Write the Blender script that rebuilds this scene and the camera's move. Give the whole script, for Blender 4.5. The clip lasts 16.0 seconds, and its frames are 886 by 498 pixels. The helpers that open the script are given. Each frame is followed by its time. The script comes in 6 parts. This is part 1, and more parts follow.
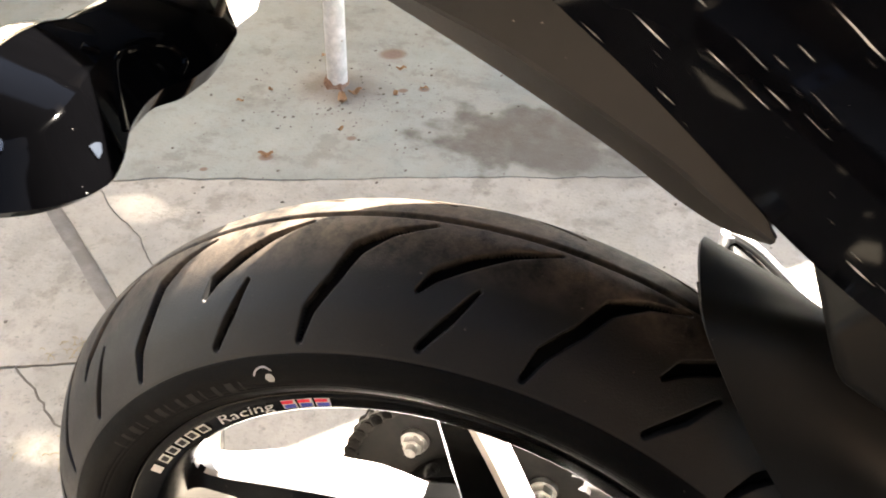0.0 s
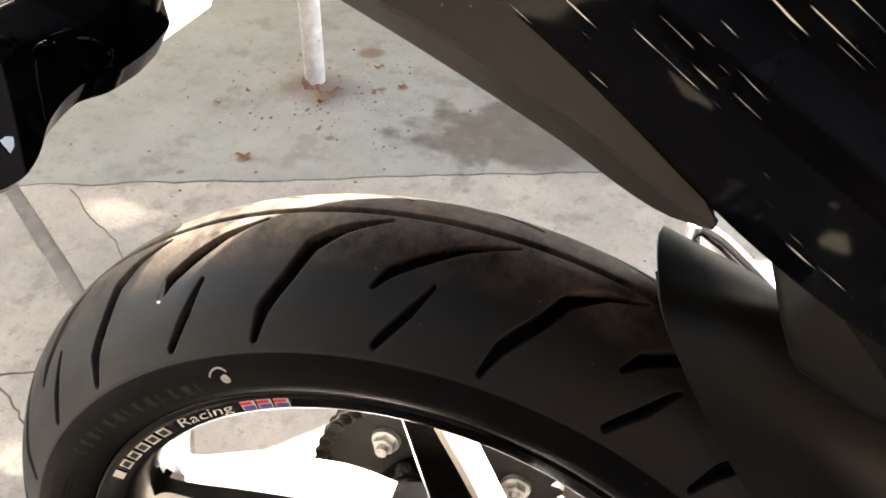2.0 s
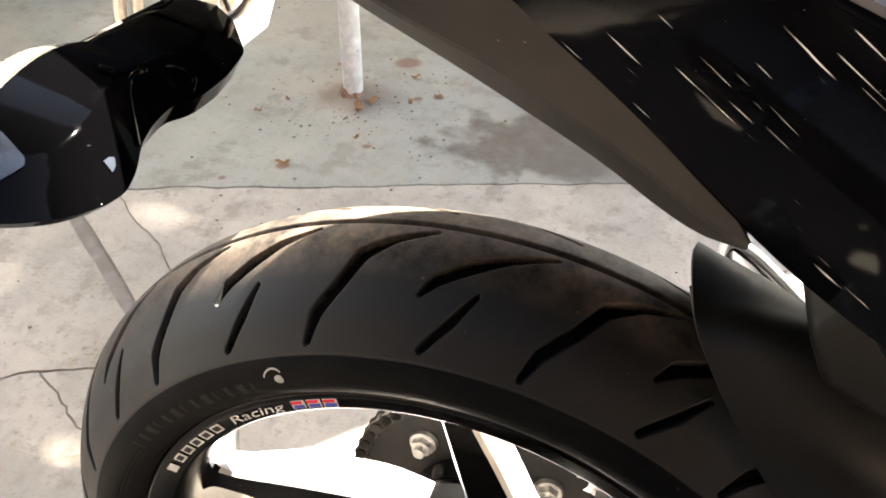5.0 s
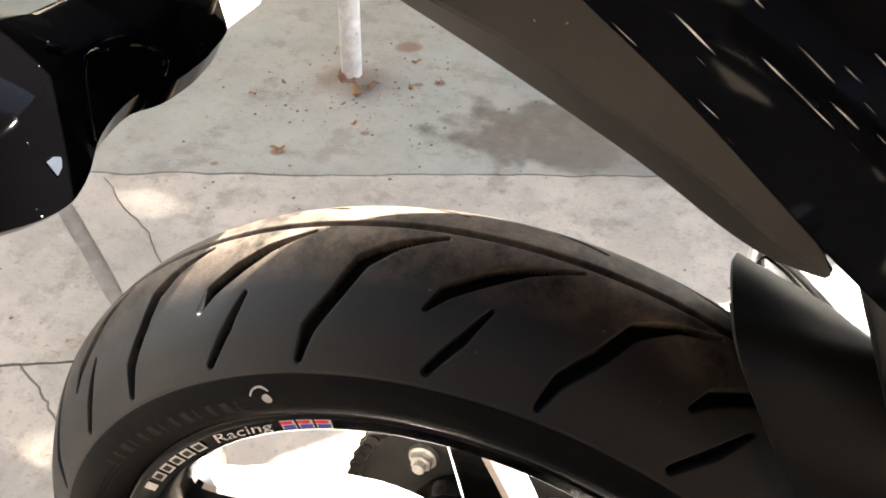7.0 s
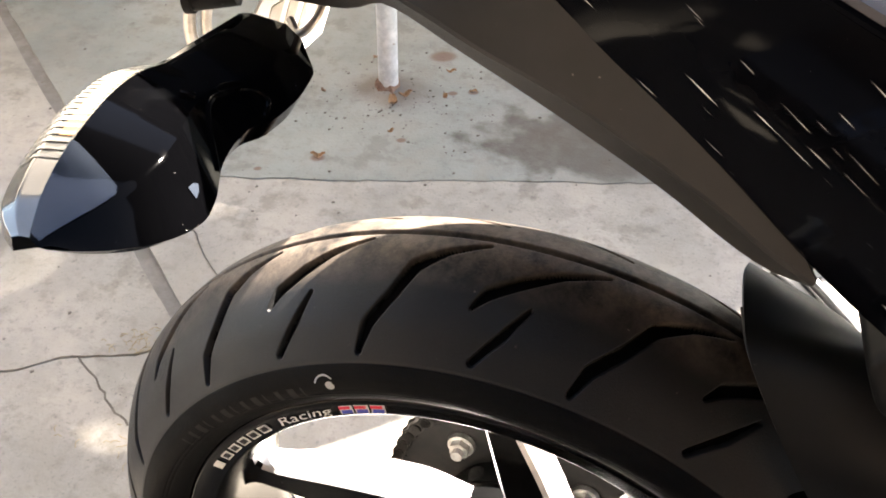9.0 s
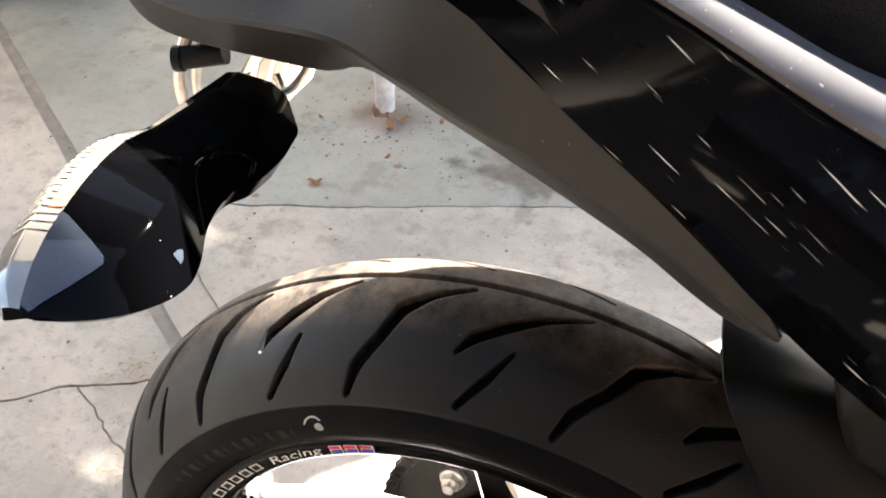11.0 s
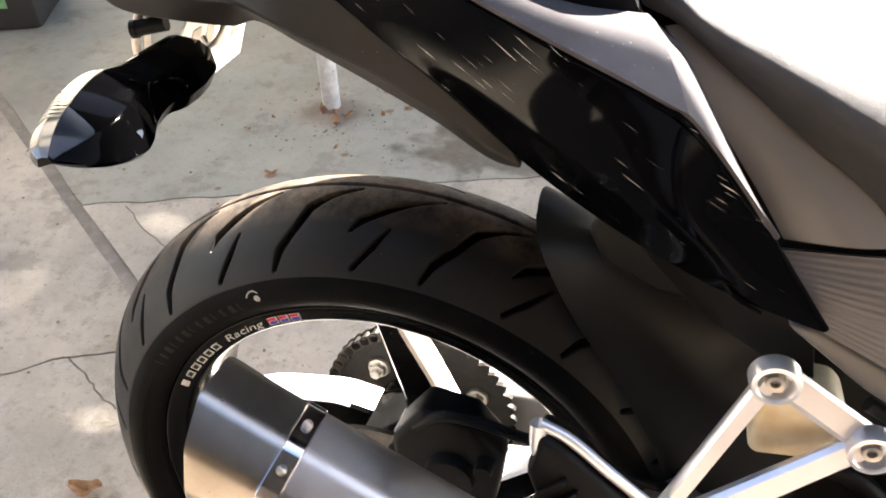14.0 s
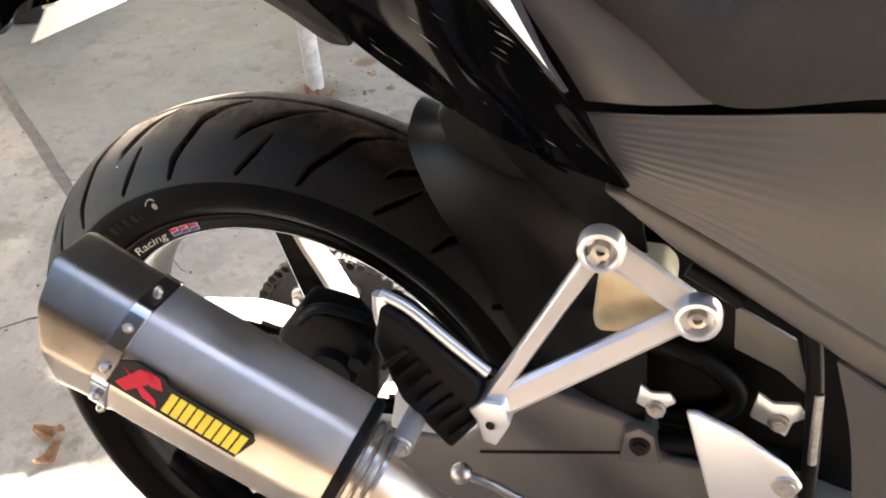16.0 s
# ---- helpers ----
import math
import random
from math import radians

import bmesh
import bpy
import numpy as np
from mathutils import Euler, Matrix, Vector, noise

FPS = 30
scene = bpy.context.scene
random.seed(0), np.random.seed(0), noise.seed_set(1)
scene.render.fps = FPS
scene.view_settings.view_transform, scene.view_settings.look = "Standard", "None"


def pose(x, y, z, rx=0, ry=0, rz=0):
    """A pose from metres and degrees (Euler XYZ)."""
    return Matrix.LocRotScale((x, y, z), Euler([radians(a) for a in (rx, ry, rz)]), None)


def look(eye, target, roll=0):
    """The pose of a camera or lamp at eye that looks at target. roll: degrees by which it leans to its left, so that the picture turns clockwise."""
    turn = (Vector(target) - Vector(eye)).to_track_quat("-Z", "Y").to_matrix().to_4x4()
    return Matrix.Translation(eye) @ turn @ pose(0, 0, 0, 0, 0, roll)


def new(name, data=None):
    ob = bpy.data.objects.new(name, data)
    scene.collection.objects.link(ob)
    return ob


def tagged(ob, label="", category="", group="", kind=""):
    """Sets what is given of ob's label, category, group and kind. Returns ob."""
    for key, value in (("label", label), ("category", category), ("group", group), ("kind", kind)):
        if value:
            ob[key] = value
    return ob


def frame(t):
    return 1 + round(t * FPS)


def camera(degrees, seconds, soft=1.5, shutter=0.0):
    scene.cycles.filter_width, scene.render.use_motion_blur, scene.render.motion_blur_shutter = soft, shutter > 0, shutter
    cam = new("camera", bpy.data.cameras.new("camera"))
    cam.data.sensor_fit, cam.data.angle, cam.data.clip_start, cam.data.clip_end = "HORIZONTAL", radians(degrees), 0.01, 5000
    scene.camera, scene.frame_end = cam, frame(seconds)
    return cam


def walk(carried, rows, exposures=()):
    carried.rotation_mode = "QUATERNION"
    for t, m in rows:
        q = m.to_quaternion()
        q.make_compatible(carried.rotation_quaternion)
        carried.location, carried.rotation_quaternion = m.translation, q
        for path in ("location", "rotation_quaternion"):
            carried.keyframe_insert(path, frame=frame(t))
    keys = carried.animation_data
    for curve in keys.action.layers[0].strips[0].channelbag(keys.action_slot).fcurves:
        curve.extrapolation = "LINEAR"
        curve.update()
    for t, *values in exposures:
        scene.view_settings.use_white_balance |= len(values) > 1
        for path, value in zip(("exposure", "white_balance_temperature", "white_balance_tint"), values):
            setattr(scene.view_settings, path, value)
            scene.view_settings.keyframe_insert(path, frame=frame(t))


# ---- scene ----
cam = camera(57.1, 16.0, soft=1.8, shutter=0.3)
METRES = 0.855
START = pose(0.0624, -0.2470, 0.9032, -42.0, -2.0, 15.94)
ROWS = [
    (0.0, 0.0, 0.0, 0.0, 0.0, 0.0, -0.0),
    (0.5, -0.0243, -0.0041, -0.0002, 0.28, 0.65, -1.07),
    (1.0, -0.0226, -0.0121, 0.005, 0.58, 1.03, -1.04),
    (1.5, 0.0026, 0.0031, 0.0004, -0.05, 0.74, 0.2),
    (2.0, 0.0221, 0.0082, -0.0037, -0.64, -0.01, 1.19),
    (2.5, 0.0186, 0.0083, 0.0012, -0.64, -0.17, 1.13),
    (3.0, -0.0032, 0.0077, 0.0044, -0.17, 0.14, 0.13),
    (3.5, -0.0418, -0.0019, 0.0035, 0.66, 0.54, -1.5),
    (4.0, -0.0302, -0.0207, 0.0014, 1.01, 0.54, -2.01),
    (4.5, -0.0066, -0.0149, -0.0062, 0.95, 0.55, -0.94),
    (5.0, 0.0121, -0.0203, -0.0003, 1.38, 0.45, 0.18),
    (7.5, -0.0075, 0.0454, 0.0158, 1.14, -1.31, -0.91),
    (8.0, -0.0236, 0.0236, 0.0101, 1.42, -2.13, -1.28),
    (8.5, -0.0298, -0.0156, 0.0241, 2.59, -1.18, -1.83),
    (9.0, -0.0073, -0.0276, 0.0165, 3.0, -0.43, -1.32),
    (11.5, 0.0102, -0.0547, 0.0508, 3.26, 0.85, -0.69),
    (12.0, 0.0479, -0.1131, 0.0755, 3.69, -0.44, 0.64),
    (12.5, 0.0879, -0.1659, 0.0874, 4.73, -2.97, 1.48),
    (13.0, 0.0825, -0.1596, 0.0685, 5.36, -2.76, 1.95),
    (13.5, 0.0878, -0.2112, -0.0006, 4.03, -0.25, 3.31),
    (14.0, 0.0905, -0.2493, -0.0697, 1.68, 1.7, 3.25),
    (14.5, 0.127, -0.2738, -0.0965, 1.91, 2.93, 2.46),
    (15.0, 0.1659, -0.2875, -0.1311, 3.55, 3.82, 2.62),
    (15.5, 0.2028, -0.2724, -0.1617, 4.23, 3.94, 3.79),
    (16.0, 0.2353, -0.276, -0.1858, 4.13, 2.78, 3.56),
]
EXPOSURES = [(0.0, 4.58, 7450, 13), (1.5, 4.5, 7450, 13), (2.5, 4.55, 7450, 13), (3.5, 4.56, 7450, 13), (5.0, 4.55, 7400, 13), (8.0, 4.45, 7300, 14), (9.0, 4.4, 7150, 14), (11.5, 4.52, 6950, 13), (12.5, 4.1, 6950, 13), (13.5, 4.18, 7250, 14), (15.0, 4.3, 7100, 14), (16.0, 4.24, 7100, 13)]
walk(cam, [(t, START @ pose(METRES * x, METRES * y, METRES * z, 90 + pitch, roll, yaw)) for t, x, y, z, yaw, pitch, roll in ROWS], EXPOSURES)

# ---- daylight: a high sun from beyond the carport's edge, and the sky ----
SUN_ELEVATION, SUN_AZIMUTH = 44.0, 60.0      # azimuth counted from +x towards +y
world = bpy.data.worlds.new("sky")
scene.world = world
world.use_nodes = True
sky = world.node_tree.nodes.new("ShaderNodeTexSky")
sky.sky_type = "NISHITA"
sky.sun_disc = False
sky.sun_elevation = radians(SUN_ELEVATION)
sky.sun_rotation = radians(90 - SUN_AZIMUTH)
background = world.node_tree.nodes["Background"]
background.inputs["Strength"].default_value = 0.055
world.node_tree.links.new(sky.outputs[0], background.inputs["Color"])
sun = new("sun", bpy.data.lights.new("sun", "SUN"))
sun.data.energy, sun.data.angle, sun.data.color = 5.0, radians(0.6), (1.0, 0.985, 0.955)
se, sa = radians(SUN_ELEVATION), radians(SUN_AZIMUTH)
sun.matrix_world = look((3 * math.cos(se) * math.cos(sa), 3 * math.cos(se) * math.sin(sa), 3 * math.sin(se)), (0, 0, 0))


# ---- materials ----
def material(name, colour, rough=0.5, metal=0.0, second=None, scale=40.0, mix=(0.4, 0.7), rough2=None, bump=0.0, bump_scale=400.0,
             coat=0.0, spec=0.5, aniso=0.0, dust=0.0, dust_colour=(0.30, 0.26, 0.21), dust_scale=260.0):
    """Base colour broken by a large noise towards a second colour, with fine relief, varied gloss and specks of dust."""
    m = bpy.data.materials.new(name)
    m.use_nodes = True
    nt = m.node_tree
    p = nt.nodes["Principled BSDF"]
    p.inputs["Metallic"].default_value = metal
    p.inputs["Specular IOR Level"].default_value = spec
    p.inputs["Coat Weight"].default_value = coat
    p.inputs["Coat Roughness"].default_value = 0.03
    p.inputs["Anisotropic"].default_value = aniso
    co = nt.nodes.new("ShaderNodeTexCoord").outputs["Object"]

    def tex(s, detail=4.0, roughness=0.6):
        n = nt.nodes.new("ShaderNodeTexNoise")
        n.inputs["Scale"].default_value, n.inputs["Detail"].default_value, n.inputs["Roughness"].default_value = s, detail, roughness
        nt.links.new(co, n.inputs["Vector"])
        return n.outputs["Fac"]

    def ramp(fac, a, b):
        r = nt.nodes.new("ShaderNodeMapRange")
        r.inputs["From Min"].default_value, r.inputs["From Max"].default_value = a, b
        nt.links.new(fac, r.inputs["Value"])
        return r.outputs["Result"]

    def blend(fac, a, b):
        n = nt.nodes.new("ShaderNodeMix")
        n.data_type = "RGBA"
        nt.links.new(fac, n.inputs["Factor"])
        for v, k in ((a, "A"), (b, "B")):
            s = [q for q in n.inputs if q.name == k and q.type == "RGBA"][0]
            if isinstance(v, tuple):
                s.default_value = (*v, 1)
            else:
                nt.links.new(v, s)
        return [q for q in n.outputs if q.type == "RGBA"][0]

    second = second or tuple(0.8 * c for c in colour)
    out = blend(ramp(tex(scale), *mix), colour, second)
    if dust:
        out = blend(ramp(tex(dust_scale, 2.0), 0.78 - 0.2 * dust, 0.80), out, dust_colour)
    nt.links.new(out, p.inputs["Base Color"])
    r = nt.nodes.new("ShaderNodeMapRange")
    r.inputs["To Min"].default_value, r.inputs["To Max"].default_value = rough, rough2 if rough2 is not None else min(1.0, rough * 1.25)
    nt.links.new(tex(scale * 2.3), r.inputs["Value"])
    nt.links.new(r.outputs["Result"], p.inputs["Roughness"])
    if bump:
        b = nt.nodes.new("ShaderNodeBump")
        b.inputs["Strength"].default_value, b.inputs["Distance"].default_value = bump, 0.001
        nt.links.new(tex(bump_scale, 3.0), b.inputs["Height"])
        nt.links.new(b.outputs["Normal"], p.inputs["Normal"])
    return m


RUBBER = material("tyre_rubber", (0.0065, 0.0065, 0.0065), 0.42, second=(0.0105, 0.0093, 0.008), scale=9, mix=(0.45, 0.75), rough2=0.60, bump=0.25, bump_scale=900, dust=0.2, spec=0.26, dust_colour=(0.10, 0.08, 0.065))
# groove rubber is near black, the recess shade put into its colour
GROOVE = material("dark_groove_rubber", (0.0022, 0.0022, 0.0022), 0.7, spec=0.08)
SIDEWALL = material("sidewall_rubber", (0.0036, 0.0036, 0.0036), 0.5, second=(0.0055, 0.005, 0.0047), scale=12, rough2=0.80, bump=0.25, bump_scale=700, spec=0.05, dust=0.12, dust_colour=(0.07, 0.06, 0.05))
SIDEWALL_MARK = material("worn_print", (0.020, 0.0195, 0.019), 0.7, spec=0.1)
DOT = material("faded_paint", (0.34, 0.33, 0.31), 0.7)
GLOSS_BLACK = material("gloss_black_paint", (0.0015, 0.0015, 0.002), 0.05, dust=0.05, dust_colour=(0.25, 0.24, 0.22), dust_scale=420, spec=0.030)
LAMP_BLACK = material("gloss_black_lamp_plastic", (0.0005, 0.0005, 0.0006), 0.06, spec=0.025, dust=0.05, dust_colour=(0.2, 0.19, 0.18), dust_scale=420)
GREY_PANEL = material("dusty_grey_paint", (0.060, 0.056, 0.058), 0.44, metal=0.0, second=(0.074, 0.069, 0.071), scale=30, bump=0.1, bump_scale=1500, dust=0.45, dust_colour=(0.45, 0.43, 0.42), dust_scale=420, spec=0.06)
COWL_GREY = material("silver_grey_paint", (0.15, 0.148, 0.148), 0.30, metal=0.3, second=(0.18, 0.176, 0.175), scale=30, bump=0.1, bump_scale=1500, dust=0.2, dust_colour=(0.34, 0.32, 0.31), dust_scale=420)
MATT_BLACK = material("matt_black_plastic", (0.003, 0.003, 0.003), 0.42, second=(0.005, 0.0047, 0.0045), scale=20, bump=0.2, bump_scale=2200, dust=0.1, spec=0.12, dust_colour=(0.08, 0.07, 0.065))
HUGGER = material("satin_black_plastic", (0.004, 0.0038, 0.0036), 0.30, second=(0.006, 0.0056, 0.005), scale=12, bump=0.12, bump_scale=2200, rough2=0.42, spec=0.16, dust=0.1, dust_colour=(0.08, 0.07, 0.065))
DARK_GREY = material("dark_grey_plastic", (0.017, 0.016, 0.015), 0.42, second=(0.023, 0.0215, 0.020), scale=18, bump=0.12, bump_scale=2500, dust=0.12, rough2=0.54, spec=0.18, dust_colour=(0.14, 0.125, 0.11))
BEVEL = material("brown_black_plastic", (0.014, 0.012, 0.0105), 0.38, second=(0.019, 0.0165, 0.0145), scale=18, bump=0.12, bump_scale=2500, dust=0.08, rough2=0.48, spec=0.16, dust_colour=(0.14, 0.125, 0.11))
SATIN_GREY = material("satin_grey_plastic", (0.066, 0.061, 0.057), 0.36, second=(0.078, 0.071, 0.067), scale=14, rough2=0.46, bump=0.1, bump_scale=2500, dust=0.08, dust_colour=(0.24, 0.23, 0.22), spec=0.75)
SEAT_SIDE = material("rider_seat_vinyl", (0.026, 0.026, 0.0275), 0.42, bump=0.6, bump_scale=1700, rough2=0.54, second=(0.032, 0.032, 0.0335), spec=0.30)
SEAT_VINYL = material("seat_vinyl", (0.0095, 0.0095, 0.0110), 0.40, bump=0.7, bump_scale=1700, rough2=0.52, second=(0.013, 0.013, 0.0145), spec=0.13)
RIM_BLACK = material("rim_black_paint", (0.003, 0.003, 0.003), 0.16, rough2=0.26, dust=0.1, dust_colour=(0.08, 0.07, 0.065), spec=0.08)
SILVER = material("cast_aluminium", (0.80, 0.80, 0.81), 0.30, metal=0.75, second=(0.72, 0.72, 0.73), scale=14, rough2=0.36)
SPOKE = material("silver_spoke_paint", (0.80, 0.80, 0.80), 0.24, metal=0.5, second=(0.72, 0.71, 0.70), scale=40, rough2=0.46, dust=0.1)
TITANIUM = material("brushed_titanium", (0.62, 0.555, 0.485), 0.36, metal=1.0, second=(0.53, 0.475, 0.42), scale=25, rough2=0.44, bump=0.06, bump_scale=1800, aniso=0.5)
POLISHED = material("polished_steel_band", (0.50, 0.50, 0.53), 0.10, metal=1.0, second=(0.42, 0.43, 0.48), scale=60, rough2=0.2)
CAP_STEEL = material("matt_steel_cap", (0.35, 0.325, 0.29), 0.25, metal=1.0, second=(0.28, 0.255, 0.22), scale=30, rough2=0.33, bump=0.1, bump_scale=2000)
STEEL = material("zinc_steel", (0.55, 0.53, 0.50), 0.28, metal=1.0, second=(0.38, 0.35, 0.31), scale=160, rough2=0.5)
DARK_METAL = material("oily_dark_metal", (0.008, 0.0075, 0.007), 0.45, second=(0.014, 0.012, 0.010), scale=90, rough2=0.65, dust=0.2, spec=0.15, dust_colour=(0.08, 0.07, 0.06))
DISC_STEEL = material("worn_disc_steel", (0.20, 0.19, 0.175), 0.34, metal=1.0, second=(0.14, 0.13, 0.12), scale=60, rough2=0.5)
CHAIN = material("greasy_chain", (0.05, 0.045, 0.04), 0.32, metal=0.8, second=(0.02, 0.018, 0.016), scale=300, rough2=0.6)
LENS_WHITE = material("clear_lens", (0.175, 0.162, 0.132), 0.10, coat=0.4, second=(0.135, 0.124, 0.10), scale=60)
LENS_BLUE = material("tinted_lens", (0.018, 0.023, 0.031), 0.08, coat=0.0, spec=0.2, second=(0.028, 0.033, 0.042), scale=40)
for lens_ in (LENS_WHITE, LENS_BLUE):
    lens_.node_tree.nodes["Principled BSDF"].inputs["Transmission Weight"].default_value = 0.3
LENS_RIB = material("moulded_lens_rib", (0.190, 0.175, 0.145), 0.18, second=(0.15, 0.138, 0.113), scale=60)
AMBER = material("amber_bulb", (0.42, 0.17, 0.05), 0.3)
CREAM = material("cream_reservoir_plastic", (0.75, 0.64, 0.44), 0.38, second=(0.62, 0.45, 0.24), scale=18, mix=(0.45, 0.65))
WHITE = material("white_paint", (0.80, 0.79, 0.77), 0.4, second=(0.72, 0.71, 0.69), scale=30)
PLATE_MARK = material("worn_emboss", (0.42, 0.38, 0.33), 0.6, second=(0.55, 0.52, 0.47), scale=80)
STICKER_WHITE = material("white_print", (0.55, 0.54, 0.52), 0.4)
STICKER_RED = material("red_print", (0.62, 0.02, 0.05), 0.45, spec=0.2)
STICKER_BLUE = material("blue_print", (0.05, 0.07, 0.36), 0.45, spec=0.2)
STICKER_BLACK = material("black_print", (0.008, 0.008, 0.008), 0.45, spec=0.2)
STICKER_YELLOW = material("yellow_print", (0.85, 0.66, 0.04), 0.4)
GALVANISED = material("galvanised_steel", (0.42, 0.43, 0.43), 0.5, metal=0.4, second=(0.60, 0.60, 0.60), scale=45, rough2=0.65, dust=0.55, dust_colour=(0.17, 0.11, 0.07), dust_scale=55)
RUST = material("rust", (0.13, 0.065, 0.038), 0.9, second=(0.24, 0.15, 0.10), scale=120, bump=0.6)
LEAF = material("dry_leaf", (0.22, 0.11, 0.05), 0.8, second=(0.32, 0.20, 0.10), scale=90)
GRIT = material("grit", (0.12, 0.10, 0.08), 0.9, second=(0.18, 0.158, 0.13), scale=60)
JOINT = material("joint_filler", (0.18, 0.162, 0.135), 0.9, second=(0.24, 0.22, 0.185), scale=35, bump=0.6, bump_scale=300)
CRACK_DIRT = material("crack_dirt", (0.10, 0.085, 0.065), 0.9, second=(0.15, 0.13, 0.10), scale=60)
STRAW = material("dry_straw", (0.34, 0.27, 0.16), 0.8, second=(0.26, 0.19, 0.10), scale=120)
BIN_BLACK = material("black_bin_plastic", (0.02, 0.02, 0.02), 0.5)
FOLIAGE = material("shade_leaf", (0.030, 0.050, 0.019), 0.5, second=(0.020, 0.034, 0.013), scale=4, spec=0.3)
DARK_WOOD = material("dark_wood", (0.06, 0.045, 0.03), 0.8, second=(0.04, 0.03, 0.02), scale=6)
GREEN = material("green_label", (0.16, 0.36, 0.16), 0.5)
ROOF = material("roof_sheet", (0.032, 0.033, 0.034), 0.6, second=(0.024, 0.024, 0.024), scale=3, spec=0.2)
PLASTER = material("plaster", (0.30, 0.30, 0.275), 0.85, second=(0.24, 0.245, 0.22), scale=3, bump=0.4, bump_scale=120)

PLASTER_WARM = material("warm_plaster", (0.33, 0.295, 0.25), 0.85, second=(0.27, 0.245, 0.205), scale=3, bump=0.4, bump_scale=120)
BROWN_WALL = material("brown_wall_paint", (0.170, 0.131, 0.102), 0.85, second=(0.14, 0.107, 0.083), scale=3, bump=0.4, bump_scale=120, spec=0.1)


def concrete(name, light, dark, sand):
    """Old trowelled concrete: mottling, pits, a damp oil stain and rusty spots."""
    m = material(name, light, 0.80, second=dark, scale=3.2, mix=(0.38, 0.66), bump=0.9, bump_scale=160, rough2=0.92)
    nt = m.node_tree
    p = nt.nodes["Principled BSDF"]
    base = p.inputs["Base Color"].links[0].from_socket
    co = nt.nodes.new("ShaderNodeTexCoord").outputs["Object"]

    def mixed(fac, a, colour, kind="MIX"):
        n = nt.nodes.new("ShaderNodeMix")
        n.data_type, n.blend_type = "RGBA", kind
        ins = [q for q in n.inputs if q.type == "RGBA"]
        nt.links.new(fac, n.inputs["Factor"])
        nt.links.new(a, ins[0])
        ins[1].default_value = (*colour, 1)
        return [q for q in n.outputs if q.type == "RGBA"][0]

    def noise_mask(scale, a, b, detail=5.0, warp=None):
        n = nt.nodes.new("ShaderNodeTexNoise")
        n.inputs["Scale"].default_value, n.inputs["Detail"].default_value, n.inputs["Roughness"].default_value = scale, detail, 0.65
        nt.links.new(co, n.inputs["Vector"])
        r = nt.nodes.new("ShaderNodeMapRange")
        r.inputs["From Min"].default_value, r.inputs["From Max"].default_value = a, b
        nt.links.new(n.outputs["Fac"], r.inputs["Value"])
        return r.outputs["Result"]

    def spot(x, y, rx, ry, turn, soft=0.5, wob=0.5):
        """A stain with a ragged outline round a place on the floor."""
        mp = nt.nodes.new("ShaderNodeMapping")
        mp.vector_type = "TEXTURE"
        mp.inputs["Location"].default_value = (x, y, 0)
        mp.inputs["Rotation"].default_value = (0, 0, radians(turn))
        mp.inputs["Scale"].default_value = (rx, ry, 1)
        nt.links.new(co, mp.inputs["Vector"])
        ln = nt.nodes.new("ShaderNodeVectorMath")
        ln.operation = "LENGTH"
        nt.links.new(mp.outputs[0], ln.inputs[0])
        n = nt.nodes.new("ShaderNodeTexNoise")
        n.inputs["Scale"].default_value, n.inputs["Detail"].default_value = 14.0, 5.0
        nt.links.new(co, n.inputs["Vector"])
        ad = nt.nodes.new("ShaderNodeMath")
        ad.operation = "MULTIPLY_ADD"
        nt.links.new(n.outputs["Fac"], ad.inputs[0])
        ad.inputs[1].default_value = wob
        nt.links.new(ln.outputs["Value"], ad.inputs[2])
        r = nt.nodes.new("ShaderNodeMapRange")
        r.interpolation_type = "SMOOTHSTEP"
        r.inputs["From Min"].default_value, r.inputs["From Max"].default_value = 1.0 + soft, 1.0 - soft * 0.2
        nt.links.new(ad.outputs[0], r.inputs["Value"])
        return r.outputs["Result"]

    def times(fac, k):
        n = nt.nodes.new("ShaderNodeMath")
        n.operation = "MULTIPLY"
        nt.links.new(fac, n.inputs[0])
        n.inputs[1].default_value = k
        return n.outputs[0]

    out = mixed(times(noise_mask(4.5, 0.44, 0.68, 12.0), 0.62), base, (0.19, 0.182, 0.157))
    out = mixed(times(noise_mask(2.3, 0.46, 0.60, 9.0), 0.55), out, sand)
    out = mixed(times(noise_mask(14.0, 0.50, 0.68, 10.0), 0.62), out, (0.195, 0.18, 0.15))
    out = mixed(times(noise_mask(30.0, 0.53, 0.66, 8.0), 0.45), out, (0.18, 0.158, 0.13))
    out = mixed(times(noise_mask(75.0, 0.58, 0.70, 4.0), 0.55), out, (0.145, 0.137, 0.12))
    out = mixed(times(noise_mask(150.0, 0.70, 0.78, 2.0), 0.5), out, (0.46, 0.435, 0.39))
    out = mixed(times(noise_mask(7.0, 0.50, 0.66, 8.0), 0.5), out, sand)
    def masked(fac, scale, a, b):
        n = nt.nodes.new("ShaderNodeMath")
        n.operation = "MULTIPLY"
        nt.links.new(fac, n.inputs[0])
        nt.links.new(noise_mask(scale, a, b, 10.0), n.inputs[1])
        return n.outputs[0]

    out = mixed(times(noise_mask(1.7, 0.50, 0.66, 10.0), 0.40), out, (0.175, 0.163, 0.13))
    out = mixed(times(noise_mask(9.0, 0.56, 0.62, 12.0), 0.45), out, (0.16, 0.145, 0.115))
    out = mixed(times(noise_mask(230.0, 0.60, 0.72, 3.0), 0.5), out, (0.115, 0.105, 0.087))
